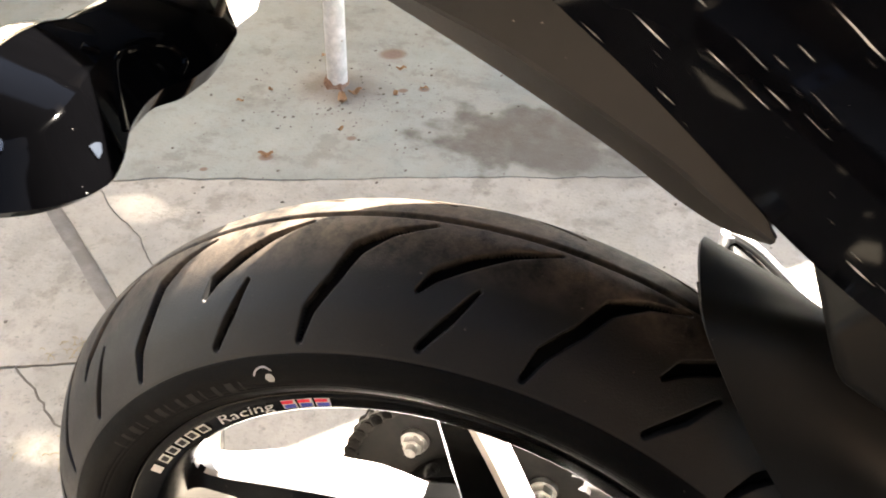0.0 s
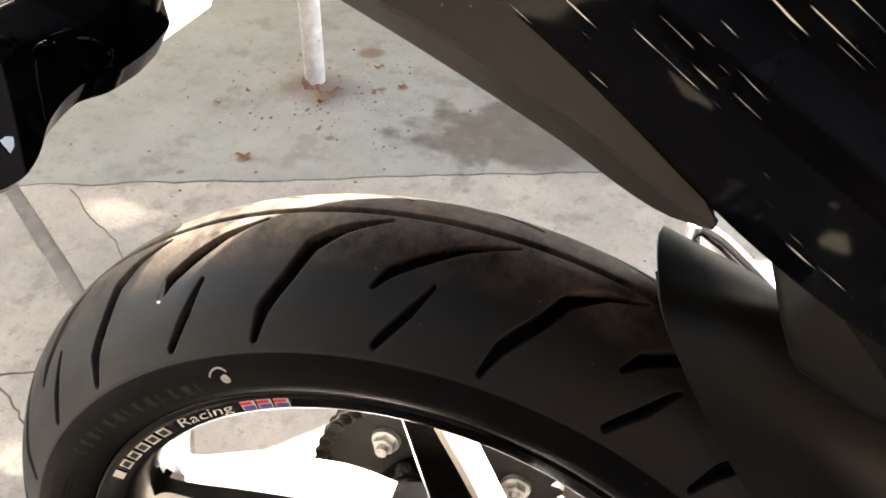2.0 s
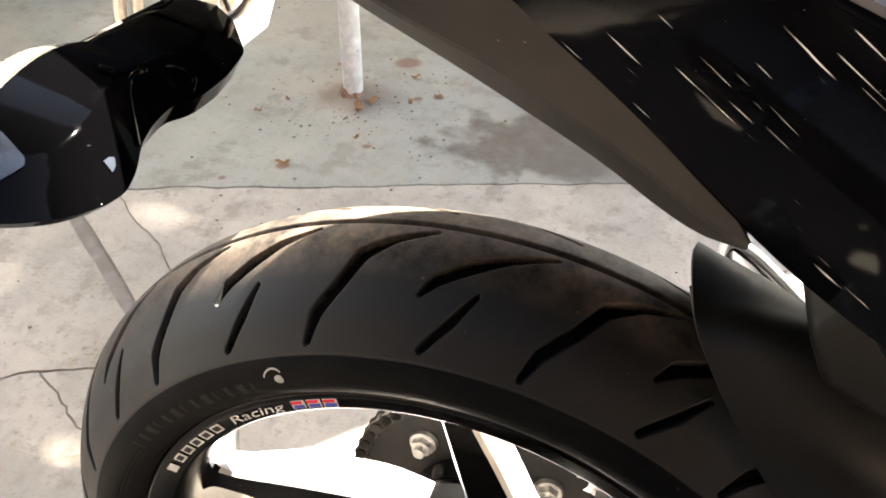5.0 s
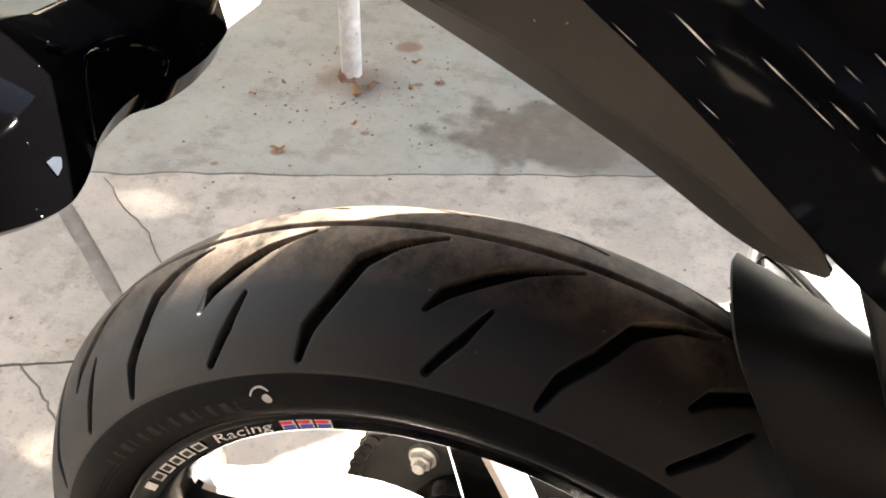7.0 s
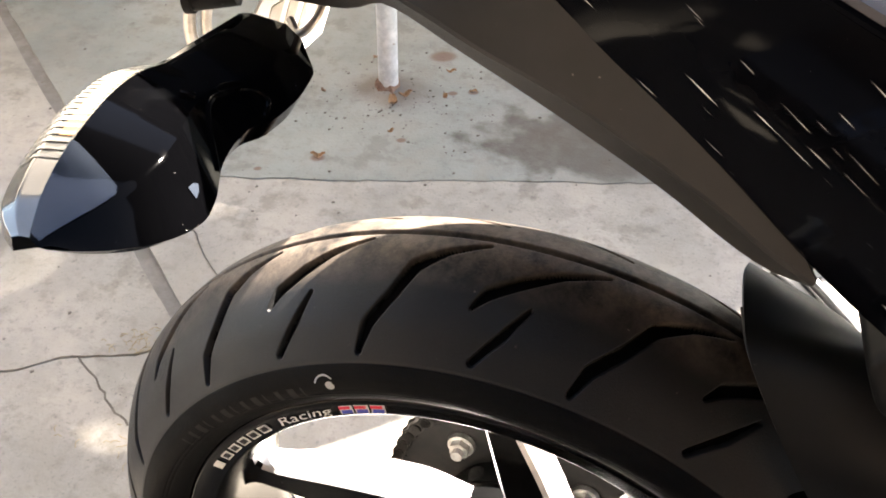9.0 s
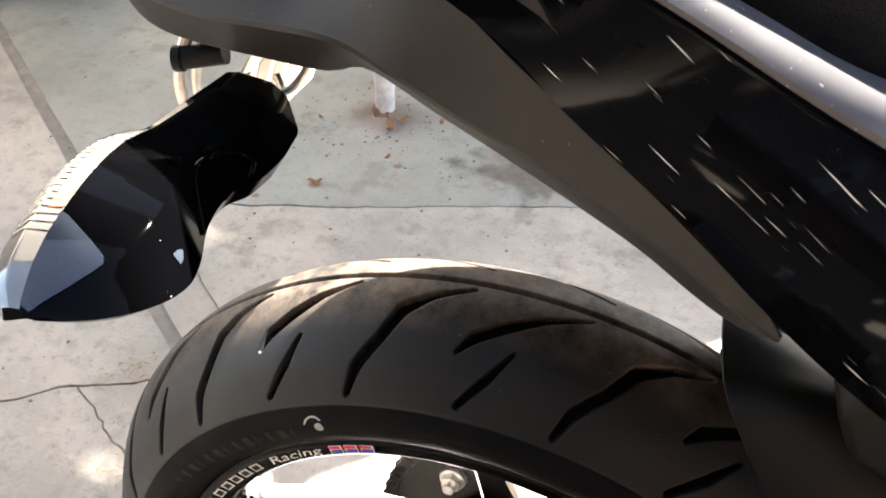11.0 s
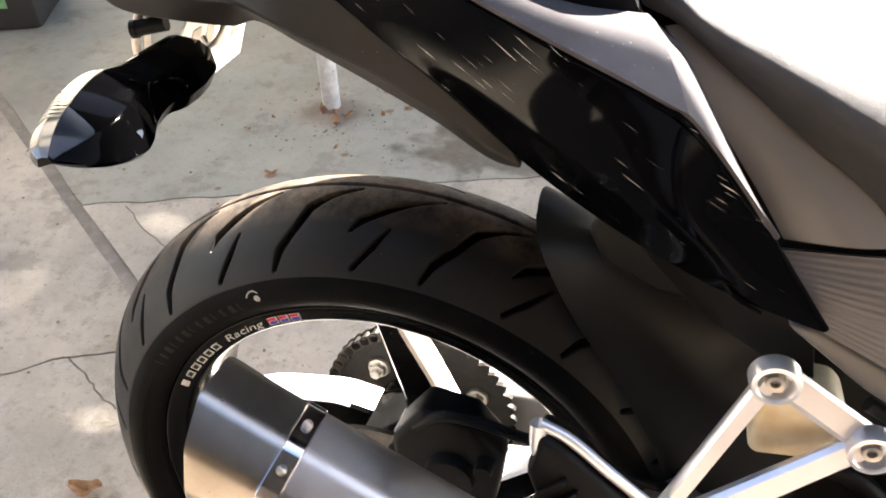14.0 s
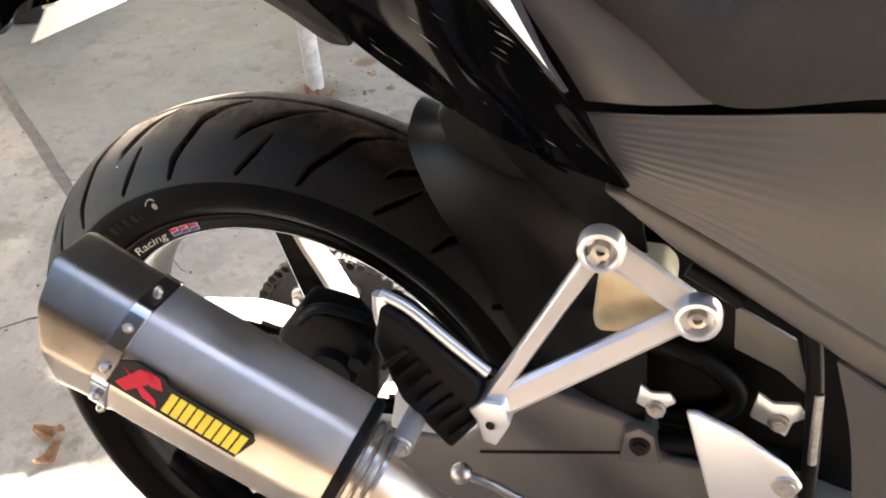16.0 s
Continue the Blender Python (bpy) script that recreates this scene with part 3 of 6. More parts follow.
# unseen wall, added to keep light from beyond off the far floor
bm = bmesh.new()
box(bm, (12, 0.15, 1.75), Matrix.Translation((*(np.array((-0.5, 1.2)) + IN * 4.4), 0.83)) @ Matrix.Rotation(math.atan2(SEAM_DIR[1], SEAM_DIR[0]), 4, "Z"), 0.01)
tagged(part("screen_wall_back", bm, PLASTER, None), "unseen plain plastered wall added to close off far light", "wall", "", "structure")


def tree(x, y, crown):
    """An unseen tree, added so that its leaves dapple and shade the floor."""
    t_ = new("tree")
    t_.matrix_world = pose(x, y, -0.06)
    c = Vector(crown) - Vector((x, y, -0.06))
    bm = bmesh.new()
    tube(bm, [(0, 0, 0), (0.03, 0.02, 0.9), (0.02 + 0.2 * c.x, 0.2 * c.y, 1.9), (0.6 * c.x, 0.6 * c.y, c.z - 0.25), tuple(c)], [0.085, 0.07, 0.055, 0.035, 0.008], 12, 30)
    r = np.random.RandomState(5)
    for _ in range(14):
        a_ = c * r.uniform(0.55, 1.0)
        a_.z = c.z - r.uniform(0.1, 0.5)
        b_ = c + Vector(r.normal(0, 0.28, 3))
        tube(bm, [tuple(a_), tuple((a_ + b_) / 2 + Vector(r.normal(0, 0.05, 3))), tuple(b_)], [0.014, 0.009, 0.003], 6, 8)
    part("trunk", bm, DARK_WOOD, t_)
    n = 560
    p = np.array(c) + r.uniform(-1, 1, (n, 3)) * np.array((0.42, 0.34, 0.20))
    # a second, denser bough, added to shade the floor the panel reflects
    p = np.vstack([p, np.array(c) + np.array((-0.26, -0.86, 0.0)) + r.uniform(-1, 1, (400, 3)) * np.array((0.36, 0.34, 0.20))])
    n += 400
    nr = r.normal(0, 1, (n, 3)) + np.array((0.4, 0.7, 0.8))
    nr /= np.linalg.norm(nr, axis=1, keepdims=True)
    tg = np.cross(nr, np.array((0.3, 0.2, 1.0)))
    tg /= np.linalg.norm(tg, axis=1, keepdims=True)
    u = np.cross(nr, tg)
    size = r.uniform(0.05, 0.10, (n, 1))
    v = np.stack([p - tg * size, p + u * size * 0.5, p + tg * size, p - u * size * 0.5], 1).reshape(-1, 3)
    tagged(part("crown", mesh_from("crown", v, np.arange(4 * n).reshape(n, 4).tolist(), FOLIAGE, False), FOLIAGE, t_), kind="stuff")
    return tagged(t_, "unseen leafy tree added to dapple and shade the floor", "tree")


# stands up the sun's path, so its leaf shade lands beside the tyre
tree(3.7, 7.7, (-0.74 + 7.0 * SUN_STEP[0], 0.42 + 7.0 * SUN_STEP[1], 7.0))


def carport_post(x, y):
    """A galvanised pipe with a rusted foot."""
    post = new("carport_post")
    post.matrix_world = pose(x, y, 0)
    bm = bmesh.new()
    tube(bm, [(0, 0, 0.006), (0.002, 0, 0.8), (0.004, 0, 1.62)], 0.0215, 20, 24)
    part("pipe", bm, GALVANISED, post)
    bm = bmesh.new()
    lump = [(0, 0, 0), (0, 0, 0.007), (0, 0, 0.015)]
    tube(bm, lump, [0.029, 0.0245, 0.0218], 20, 8)
    for v in bm.verts:
        k = 1 + 0.35 * noise.noise(v.co * 60)
        v.co.x, v.co.y = v.co.x * k, v.co.y * k
    part("foot", bm, RUST, post, "rusted crumbling foot of the pipe")
    return tagged(post, "galvanised steel pipe post with rusted foot on concrete", "post", "carport posts")


carport_post(-0.541, 1.165)

# unseen wall, added as a bright reflector for the tyre's sheen
bm = bmesh.new()
box(bm, (0.15, 6.5, 3.4), pose(-3.3, 3.3, 1.64, 0, 0, 18), 0.01)
tagged(part("bounce_wall_left", bm, PLASTER_WARM, None), "unseen sunlit warm plastered wall added for the tyre's sheen", "wall", "", "structure")

# unseen wall, added to bounce warm fill onto the bike's near side
bm = bmesh.new()
box(bm, (12, 0.15, 2.9), pose(0.8, -2.5, 1.4), 0.01)
tagged(part("bounce_wall_near", bm, BROWN_WALL, None), "unseen brown painted wall added to bounce warm light on the bike", "wall", "", "structure")

# ---- the motorcycle, leaning on its stand; all its parts are laid out from the rear axle ----
LEAN_DEG, AXLE = 8.797, 0.3070
lean = radians(LEAN_DEG)
bike = new("motorcycle")
bike.matrix_world = Matrix(((1, 0, 0, 0), (0, math.cos(lean), math.sin(lean), 0.0373 - AXLE * math.sin(lean)), (0, -math.sin(lean), math.cos(lean), 0.3031 - AXLE * math.cos(lean)), (0, 0, 0, 1)))
tagged(bike, "parked black sports motorcycle leaning on its side stand, rear end", "motorcycle")


def bpart(name, bm, mat, label="", smooth=35.0, parent=None):
    """A part of the motorcycle, in metres from the rear axle: x ahead, y to its left, z up."""
    ob = part(name, bm, mat, parent or bike, label, smooth)
    if parent is None:
        ob.location = (0, 0, AXLE)
    return ob


WY = 0.009        # middle plane of the wheel


# rim: a barrel with two lips, and the wheel's other pieces under it
bm = bmesh.new()
lathe(bm, [(WY - 0.059, 0.2315), (WY - 0.0605, 0.2300), (WY - 0.0610, 0.2265), (WY - 0.0590, 0.2235), (WY - 0.0570, 0.2150), (WY - 0.0540, 0.2115), (WY - 0.030, 0.2050), (WY + 0.030, 0.2050),
           (WY + 0.054, 0.2115), (WY + 0.057, 0.2150), (WY + 0.059, 0.2235), (WY + 0.061, 0.2265), (WY + 0.0605, 0.2300), (WY + 0.058, 0.2315), (WY + 0.050, 0.2200), (WY + 0.020, 0.2110), (WY - 0.020, 0.2110), (WY - 0.050, 0.2200)], 180)
wheel = bpart("rear_wheel", bm, RIM_BLACK, "black rear wheel with silver-sided spokes", 50)


def tyre_mesh():
    """The tyre: a fine skin whose tread grooves are sunk into it."""
    half = [(0.0, 0.3160), (0.011, 0.3150), (0.022, 0.3110), (0.040, 0.2995), (0.054, 0.2870), (0.0635, 0.2745), (0.0695, 0.2655), (0.0735, 0.2585), (0.0748, 0.2535), (0.0740, 0.2470), (0.0700, 0.2395), (0.0645, 0.2335), (0.0600, 0.2310)]
    prof = spline([(-y, 0, r) for y, r in half[::-1]] + [(y, 0, r) for y, r in half[1:]], 380)
    s = np.concatenate([[0], np.cumsum(np.linalg.norm(np.diff(prof, axis=0), axis=1))])
    w = (s - s[-1] / 2) * 1000
    tang = np.gradient(prof, axis=0)
    nrm = np.stack([-tang[:, 2], tang[:, 0]], 1)
    nrm /= np.linalg.norm(nrm, axis=1, keepdims=True)
    nrm *= np.sign(nrm[len(nrm) // 2, 1])
    ang = np.concatenate([np.arange(25, 195, 0.11), np.arange(195, 385, 1.0)])
    na = len(ang)
    W, A = np.meshgrid(w, ang)
    depth = np.zeros_like(W)
    mm = 0.288 * 1000 * math.pi / 180          # millimetres of one degree

    def groove(points, widths, deep, base, mirror=1):
        """Sinks a tapered groove given by (degrees, mm across) and half widths in mm."""
        p = np.array([(a * mm, b * mirror) for a, b in points])
        x, y = (((A - base + 180) % 360) - 180) * mm, W
        near = (np.abs(x - p[:, 0].mean()) < 90)
        X, Y = x[near], y[near]
        best = np.full(X.shape, 9.0)
        for i in range(len(p) - 1):
            d = p[i + 1] - p[i]
            u = np.clip(((X - p[i, 0]) * d[0] + (Y - p[i, 1]) * d[1]) / (d @ d), 0, 1)
            q = np.hypot(X - p[i, 0] - u * d[0], Y - p[i, 1] - u * d[1]) - (widths[i] + (widths[i + 1] - widths[i]) * u)
            best = np.minimum(best, q)
        k = np.clip(0.5 - best / 1.0, 0, 1)
        depth[near] = np.maximum(depth[near], deep * k * k * (3 - 2 * k))

    for i in range(13):
        base = 108.0 - 26.4 * 5 + 26.4 * i
        for mirror, shift in ((1, 0.0), (-1, 12.0)):
            groove([(-13.6, -12), (-9.4, -20), (-6.0, -31), (-4.0, -49), (-1.2, -67), (0.0, -83)], [0.9, 2.2, 4.2, 3.6, 3.8, 2.0], 0.0055, base + shift, mirror)
            groove([(-26.4, -12), (-21.8, -21), (-18.2, -31), (-14.8, -42), (-13.3, -52)], [0.7, 2.4, 3.6, 3.6, 1.2], 0.0055, base + shift, mirror)
            groove([(-19.6, -46), (-17.4, -64), (-14.5, -82)], [1.0, 2.8, 2.2], 0.0050, base + shift, mirror)
    k = np.clip(0.5 - (np.abs(W + 6.0) - 2.0) / 0.9, 0, 1)
    depth = np.maximum(depth, 0.005 * k)
    # the fine step between tread and sidewall, and rings on the sidewall
    for at, wide, deep in ((90, 0.7, 0.0006), (111, 0.6, 0.0005), (114, 0.6, 0.0005)):
        depth = np.maximum(depth, deep * np.clip(1 - np.abs(np.abs(W) - at) / wide, 0, 1))
    ca, sa_ = np.cos(np.radians(ang)), np.sin(np.radians(ang))
    Y = prof[:, 0] + WY - depth * nrm[:, 0]
    R = prof[:, 2] - depth * nrm[:, 1]
    V = np.stack([R * ca[:, None], Y, R * sa_[:, None]], 2).reshape(-1, 3)
    # the tyre is pressed flat where it stands
    up = V[:, 1] * -math.sin(lean) + V[:, 2] * math.cos(lean)
    ground = -0.3031 + 0.0012
    V[:, 2] += np.where(up < ground, (ground - up) / math.cos(lean), 0)
    m = len(w)
    i, j = np.meshgrid(np.arange(na), np.arange(m - 1), indexing="ij")
    i2 = (i + 1) % na
    F = np.stack([i * m + j, i * m + j + 1, i2 * m + j + 1, i2 * m + j], 2).reshape(-1, 4)
    me = bpy.data.meshes.new("tyre")
    me.vertices.add(len(V))
    me.vertices.foreach_set("co", V.astype(np.float32).ravel())
    me.loops.add(F.size)
    me.loops.foreach_set("vertex_index", F.ravel().astype(np.int32))
    me.polygons.add(len(F))
    me.polygons.foreach_set("loop_start", np.arange(0, F.size, 4, dtype=np.int32))
    me.polygons.foreach_set("use_smooth", np.ones(len(F), dtype=bool))
    me.update(calc_edges=True)
    me.validate()
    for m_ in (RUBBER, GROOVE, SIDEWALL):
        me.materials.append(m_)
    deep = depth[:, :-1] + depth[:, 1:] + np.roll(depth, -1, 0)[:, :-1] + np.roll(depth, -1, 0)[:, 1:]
    # deep faces take the colour with painted groove shade, outer ones the sidewall's
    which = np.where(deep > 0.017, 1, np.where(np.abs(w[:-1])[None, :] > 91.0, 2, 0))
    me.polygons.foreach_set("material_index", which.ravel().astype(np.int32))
    return me


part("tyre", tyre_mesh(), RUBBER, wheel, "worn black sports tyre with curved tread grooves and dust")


def spoke_mesh():
    """One swept spoke, narrow at the rim and broad at the hub."""
    bm = bmesh.new()
    left = spline([(-0.040, 0.2055), (-0.024, 0.196), (-0.0165, 0.180), (-0.001, 0.135), (0.010, 0.102), (0.009, 0.082), (-0.006, 0.050)], 26)
    right = spline([(0.018, 0.2090), (0.0045, 0.200), (0.0095, 0.181), (0.0310, 0.143), (0.0520, 0.104), (0.0640, 0.078), (0.0700, 0.044)], 26)
    rings = []
    for k, (l_, r_) in enumerate(zip(left, right)):
        f = k / 25
        yn = WY - 0.018 - 0.005 * f
        yf = yn + 0.016 + 0.020 * min(1.0, f / 0.4)
        lip = 0.003
        rings.append([bm.verts.new(v) for v in ((l_[0] + 0.001, yn + lip, l_[1]), (l_[0] + 0.004, yn, l_[1]), (r_[0] - 0.004, yn, r_[1]), (r_[0] - 0.001, yn + lip, r_[1]), (r_[0] - 0.002, yf, r_[1]), (min(l_[0] + 0.003, r_[0] - 0.008), yf, l_[1]))])
    for a, b in zip(rings[:-1], rings[1:]):
        for i in range(6):
            bm.faces.new((a[i], a[(i + 1) % 6], b[(i + 1) % 6], b[i]))
    bm.faces.new(rings[0][::-1])
    bm.faces.new(rings[-1])
    bmesh.ops.recalc_face_normals(bm, faces=bm.faces)
    me = bpy.data.meshes.new("spoke")
    bm.to_mesh(me)
    bm.free()
    me.materials.append(SPOKE)
    me.materials.append(RIM_BLACK)
    for f in me.polygons:
        f.use_smooth = True
        if f.normal.y < -0.7:
            f.material_index = 1
    me.set_sharp_from_angle(angle=radians(30))
    return me


SPOKE_MESH = spoke_mesh()
for i in range(5):
    ob = part("spoke", SPOKE_MESH, SPOKE, wheel, "black-faced spoke with bare silver sides")
    ob.rotation_euler = (0, radians(-72 * i), 0)
bm = bmesh.new()
lathe(bm, [(WY - 0.055, 0.018), (WY - 0.055, 0.045), (WY - 0.040, 0.058), (WY + 0.030, 0.060), (WY + 0.050, 0.050), (WY + 0.050, 0.018)], 64)
part("hub", bm, RIM_BLACK, wheel)

# brake disc with holes, seen through the spokes
bm = bmesh.new()
lathe(bm, [(-0.066, 0.072), (-0.066, 0.110), (-0.061, 0.110), (-0.061, 0.072)], 96)
for i in range(6):
    a = radians(60 * i)
    box(bm, (0.026, 0.004, 0.014), pose(0.062 * math.cos(a), -0.0635, 0.062 * math.sin(a), 0, -math.degrees(a), 0), 0.001)
disc = part("brake_disc", bm, DISC_STEEL, wheel, "drilled steel brake disc")
for k in range(30):
    a = radians(12 * k)
    r = (0.082, 0.091, 0.100)[k % 3]
    bm = bmesh.new()
    bmesh.ops.create_cone(bm, cap_ends=True, segments=12, radius1=0.003, radius2=0.003, depth=0.0012, matrix=pose(r * math.cos(a), -0.0664, r * math.sin(a), 90))
    part("hole", bm, STICKER_BLACK, disc)

# sprocket with its bolts, and the chain round it
SPY = 0.088
bm = bmesh.new()
teeth = 42
outline = []
for i in range(teeth * 4):
    a = 2 * math.pi * i / (teeth * 4)
    outline.append((((0.097, 0.103, 0.1055, 0.103)[i % 4]) * math.cos(a), ((0.097, 0.103, 0.1055, 0.103)[i % 4]) * math.sin(a)))
prism(bm, outline, SPY - 0.003, SPY + 0.003, 0)
sprocket = part("sprocket", bm, DARK_METAL, wheel, "dark steel chain sprocket with worn teeth", 25)
for a in (133, 80, 29, 336, 284, 186):
    bm = bmesh.new()
    bolt(bm, (0.070 * math.cos(radians(a)), SPY - 0.004, 0.070 * math.sin(radians(a))), (0, -1, 0), 0.0095, 0.010)
    tube(bm, [(0.070 * math.cos(radians(a)), SPY - 0.012, 0.070 * math.sin(radians(a))), (0.070 * math.cos(radians(a)), SPY - 0.020, 0.070 * math.sin(radians(a)))], 0.005, 10, 3)
    part("nut", bm, STEEL, sprocket, "zinc-plated sprocket nut")
bm = bmesh.new()
lathe(bm, [(WY + 0.045, 0.03), (WY + 0.045, 0.054), (WY + 0.060, 0.054), (WY + 0.070, 0.050), (WY + 0.078, 0.03)], 48)
part("sprocket_carrier", bm, RIM_BLACK, wheel)


def link_mesh():
    bm = bmesh.new()
    for s in (-1, 1):
        prism(bm, [(-0.009, -0.004), (-0.006, -0.0062), (0.0, -0.0045), (0.006, -0.0062), (0.009, -0.004), (0.0105, 0), (0.009, 0.004), (0.006, 0.0062), (0.0, 0.0045), (-0.006, 0.0062), (-0.009, 0.004), (-0.0105, 0)], s * 0.0068 - 0.001, s * 0.0068 + 0.001, 0)
    for x in (-0.0064, 0.0064):
        bmesh.ops.create_cone(bm, cap_ends=True, segments=12, radius1=0.0046, radius2=0.0046, depth=0.019, matrix=pose(x, 0, 0, 90))
    bmesh.ops.recalc_face_normals(bm, faces=bm.faces)
    me = bpy.data.meshes.new("link")
    bm.to_mesh(me)
    bm.free()
    me.materials.append(CHAIN)
    return me


LINK = link_mesh()
bm = bmesh.new()
tube(bm, [(0.50, SPY, 0.085), (0.30, SPY, 0.096), (0.08, SPY, 0.1025)], 0.0045, 8, 20)
chain = bpart("chain", bm, CHAIN, "greasy drive chain wrapped round the sprocket")
path = [(0.0127 * k + 0.01, 0.1035 - 0.04 * (0.0127 * k + 0.01), -2.3) for k in range(32)][::-1]
a = 88.0
while a < 280:
    path.append((0.1045 * math.cos(radians(a)), 0.1045 * math.sin(radians(a)), a + 90))
    a += math.degrees(0.0127 / 0.1045)
path += [(-0.0 + 0.0127 * k, -0.1045 - 0.03 * 0.0127 * k, -1.7) for k in range(32)]
for x, z, turn in path:
    ob = part("link", LINK, CHAIN, chain)
    ob.matrix_local = pose(x, SPY, z, 0, -turn, 0)

# brake caliper, a lumpy casting
bm = bmesh.new()
prism(bm, [(0.030, 0.150), (0.055, 0.185), (0.095, 0.180), (0.122, 0.150), (0.118, 0.100), (0.100, 0.068), (0.060, 0.070), (0.035, 0.100)], -0.108, -0.072, 0.006, 3)
prism(bm, [(0.020, 0.120), (0.045, 0.140), (0.060, 0.110), (0.050, 0.075), (0.022, 0.085)], -0.100, -0.070, 0.005, 3)
bmesh.ops.create_cone(bm, cap_ends=True, segments=24, radius1=0.022, radius2=0.020, depth=0.012, matrix=pose(0.080, -0.112, 0.125, 90))
bmesh.ops.create_cone(bm, cap_ends=True, segments=16, radius1=0.008, radius2=0.007, depth=0.020, matrix=pose(0.108, -0.112, 0.145, 90))
caliper = bpart("brake_caliper", bm, MATT_BLACK, "dark cast rear brake caliper")
for at in ((0.112, -0.114, 0.095), (0.040, -0.104, 0.105)):
    bm = bmesh.new()
    bolt(bm, at, (0, -1, 0), 0.0055, 0.007)
    part("caliper_bolt", bm, STEEL, caliper)
bm = bmesh.new()
tube(bm, [(0.05, -0.105, 0.165), (0.08, -0.112, 0.19), (0.14, -0.105, 0.175), (0.22, -0.08, 0.13), (0.30, -0.07, 0.12)], 0.0045, 10, 30)
bpart("brake_hose", bm, MATT_BLACK)

# swingarm
bm = bmesh.new()
prism(bm, [(-0.075, 0.022), (0.05, 0.040), (0.19, 0.060), (0.2242, 0.102), (0.2556, 0.1345), (0.2743, 0.1265), (0.3239, 0.118), (0.345, 0.110), (0.3545, 0.0815), (0.384, 0.0830), (0.46, 0.075), (0.52, 0.06), (0.52, -0.02), (0.30, -0.045), (0.10, -0.045), (-0.075, -0.030)], -0.094, -0.066, 0.006, 3)
prism(bm, [(-0.075, 0.022), (0.20, 0.035), (0.46, 0.09), (0.52, 0.07), (0.52, -0.02), (0.10, -0.045), (-0.075, -0.030)], 0.100, 0.128, 0.006, 3)
box(bm, (0.06, 0.19, 0.08), pose(0.42, 0.015, 0.03), 0.01)
swing = bpart("swingarm", bm, SATIN_GREY, "satin dark grey swingarm")
bm = bmesh.new()
prism(bm, [(0.205, 0.0515), (0.325, 0.0835), (0.326, 0.0815), (0.206, 0.0492)], -0.0955, -0.094, 0.0004)
part("rib", bm, MATT_BLACK, swing)
bm = bmesh.new()
prism(bm, [(0.322, 0.082), (0.323, 0.112), (0.334, 0.121), (0.346, 0.114), (0.354, 0.086)], -0.106, -0.094, 0.002)
lug = part("lug", bm, SATIN_GREY, swing)
bm = bmesh.new()
bolt(bm, (0.336, -0.106, 0.104), (0, -1, 0), 0.0065, 0.006)
part("lug_bolt", bm, DARK_METAL, swing)
bm = bmesh.new()
tube(bm, [(0.335, -0.078, 0.088), (0.366, -0.082, 0.0930), (0.400, -0.082, 0.0960), (0.440, -0.080, 0.098)], 0.0085, 14, 16)
bpart("drain_hose", bm, MATT_BLACK, "black rubber hose beside the swingarm lug")
bm = bmesh.new()
tube(bm, [(0, -0.115, 0), (0, 0.14, 0)], 0.011, 16, 4)
bolt(bm, (0, -0.113, 0), (0, -1, 0), 0.014, 0.01)
bpart("axle", bm, STEEL)

# hugger over the front of the tyre
edge = [(0.150, 0.066, 0.281), (0.126, 0.052, 0.303), (0.1165, 0.036, 0.3140), (0.1180, 0.006, 0.3075), (0.127, -0.022, 0.2945), (0.158, -0.048, 0.2575), (0.194, -0.056, 0.2145), (0.219, -0.060, 0.178), (0.2447, -0.062, 0.132), (0.262, -0.063, 0.075)]
mid_ = [(0.172, 0.074, 0.262), (0.178, 0.056, 0.280), (0.182, 0.034, 0.290), (0.184, 0.000, 0.304), (0.189, -0.034, 0.313), (0.215, -0.064, 0.285), (0.250, -0.078, 0.240), (0.275, -0.082, 0.190), (0.290, -0.080, 0.138), (0.298, -0.078, 0.075)]
front = [(0.236, 0.078, 0.206), (0.244, 0.058, 0.226), (0.252, 0.034, 0.250), (0.266, -0.004, 0.300), (0.280, -0.045, 0.328), (0.296, -0.078, 0.300), (0.318, -0.088, 0.250), (0.330, -0.090, 0.195), (0.336, -0.088, 0.138), (0.340, -0.085, 0.075)]
bm = bmesh.new()
loft(bm, [edge, mid_, front], 60, 16, 0.003)
hugger = bpart("hugger", bm, HUGGER, "matt black plastic hugger over the tyre", 60)
bm = bmesh.new()
tube(bm, edge[3:], 0.0013, 8, 60)
part("edge_lip", bm, HUGGER, hugger, "rounded moulded lip")

# liner between the hugger and the tail's side
bm = bmesh.new()
loft(bm, [[(0.140, -0.088, 0.400), (0.205, -0.108, 0.372), (0.255, -0.112, 0.354), (0.310, -0.114, 0.337)], [(0.165, -0.060, 0.362), (0.212, -0.084, 0.337), (0.262, -0.093, 0.318), (0.315, -0.096, 0.300)], [(0.200, -0.036, 0.314), (0.230, -0.060, 0.296), (0.280, -0.080, 0.272), (0.325, -0.090, 0.256)]], 30, 10, 0.003)
bpart("inner_fender", bm, HUGGER, "matt black inner fender", 60)

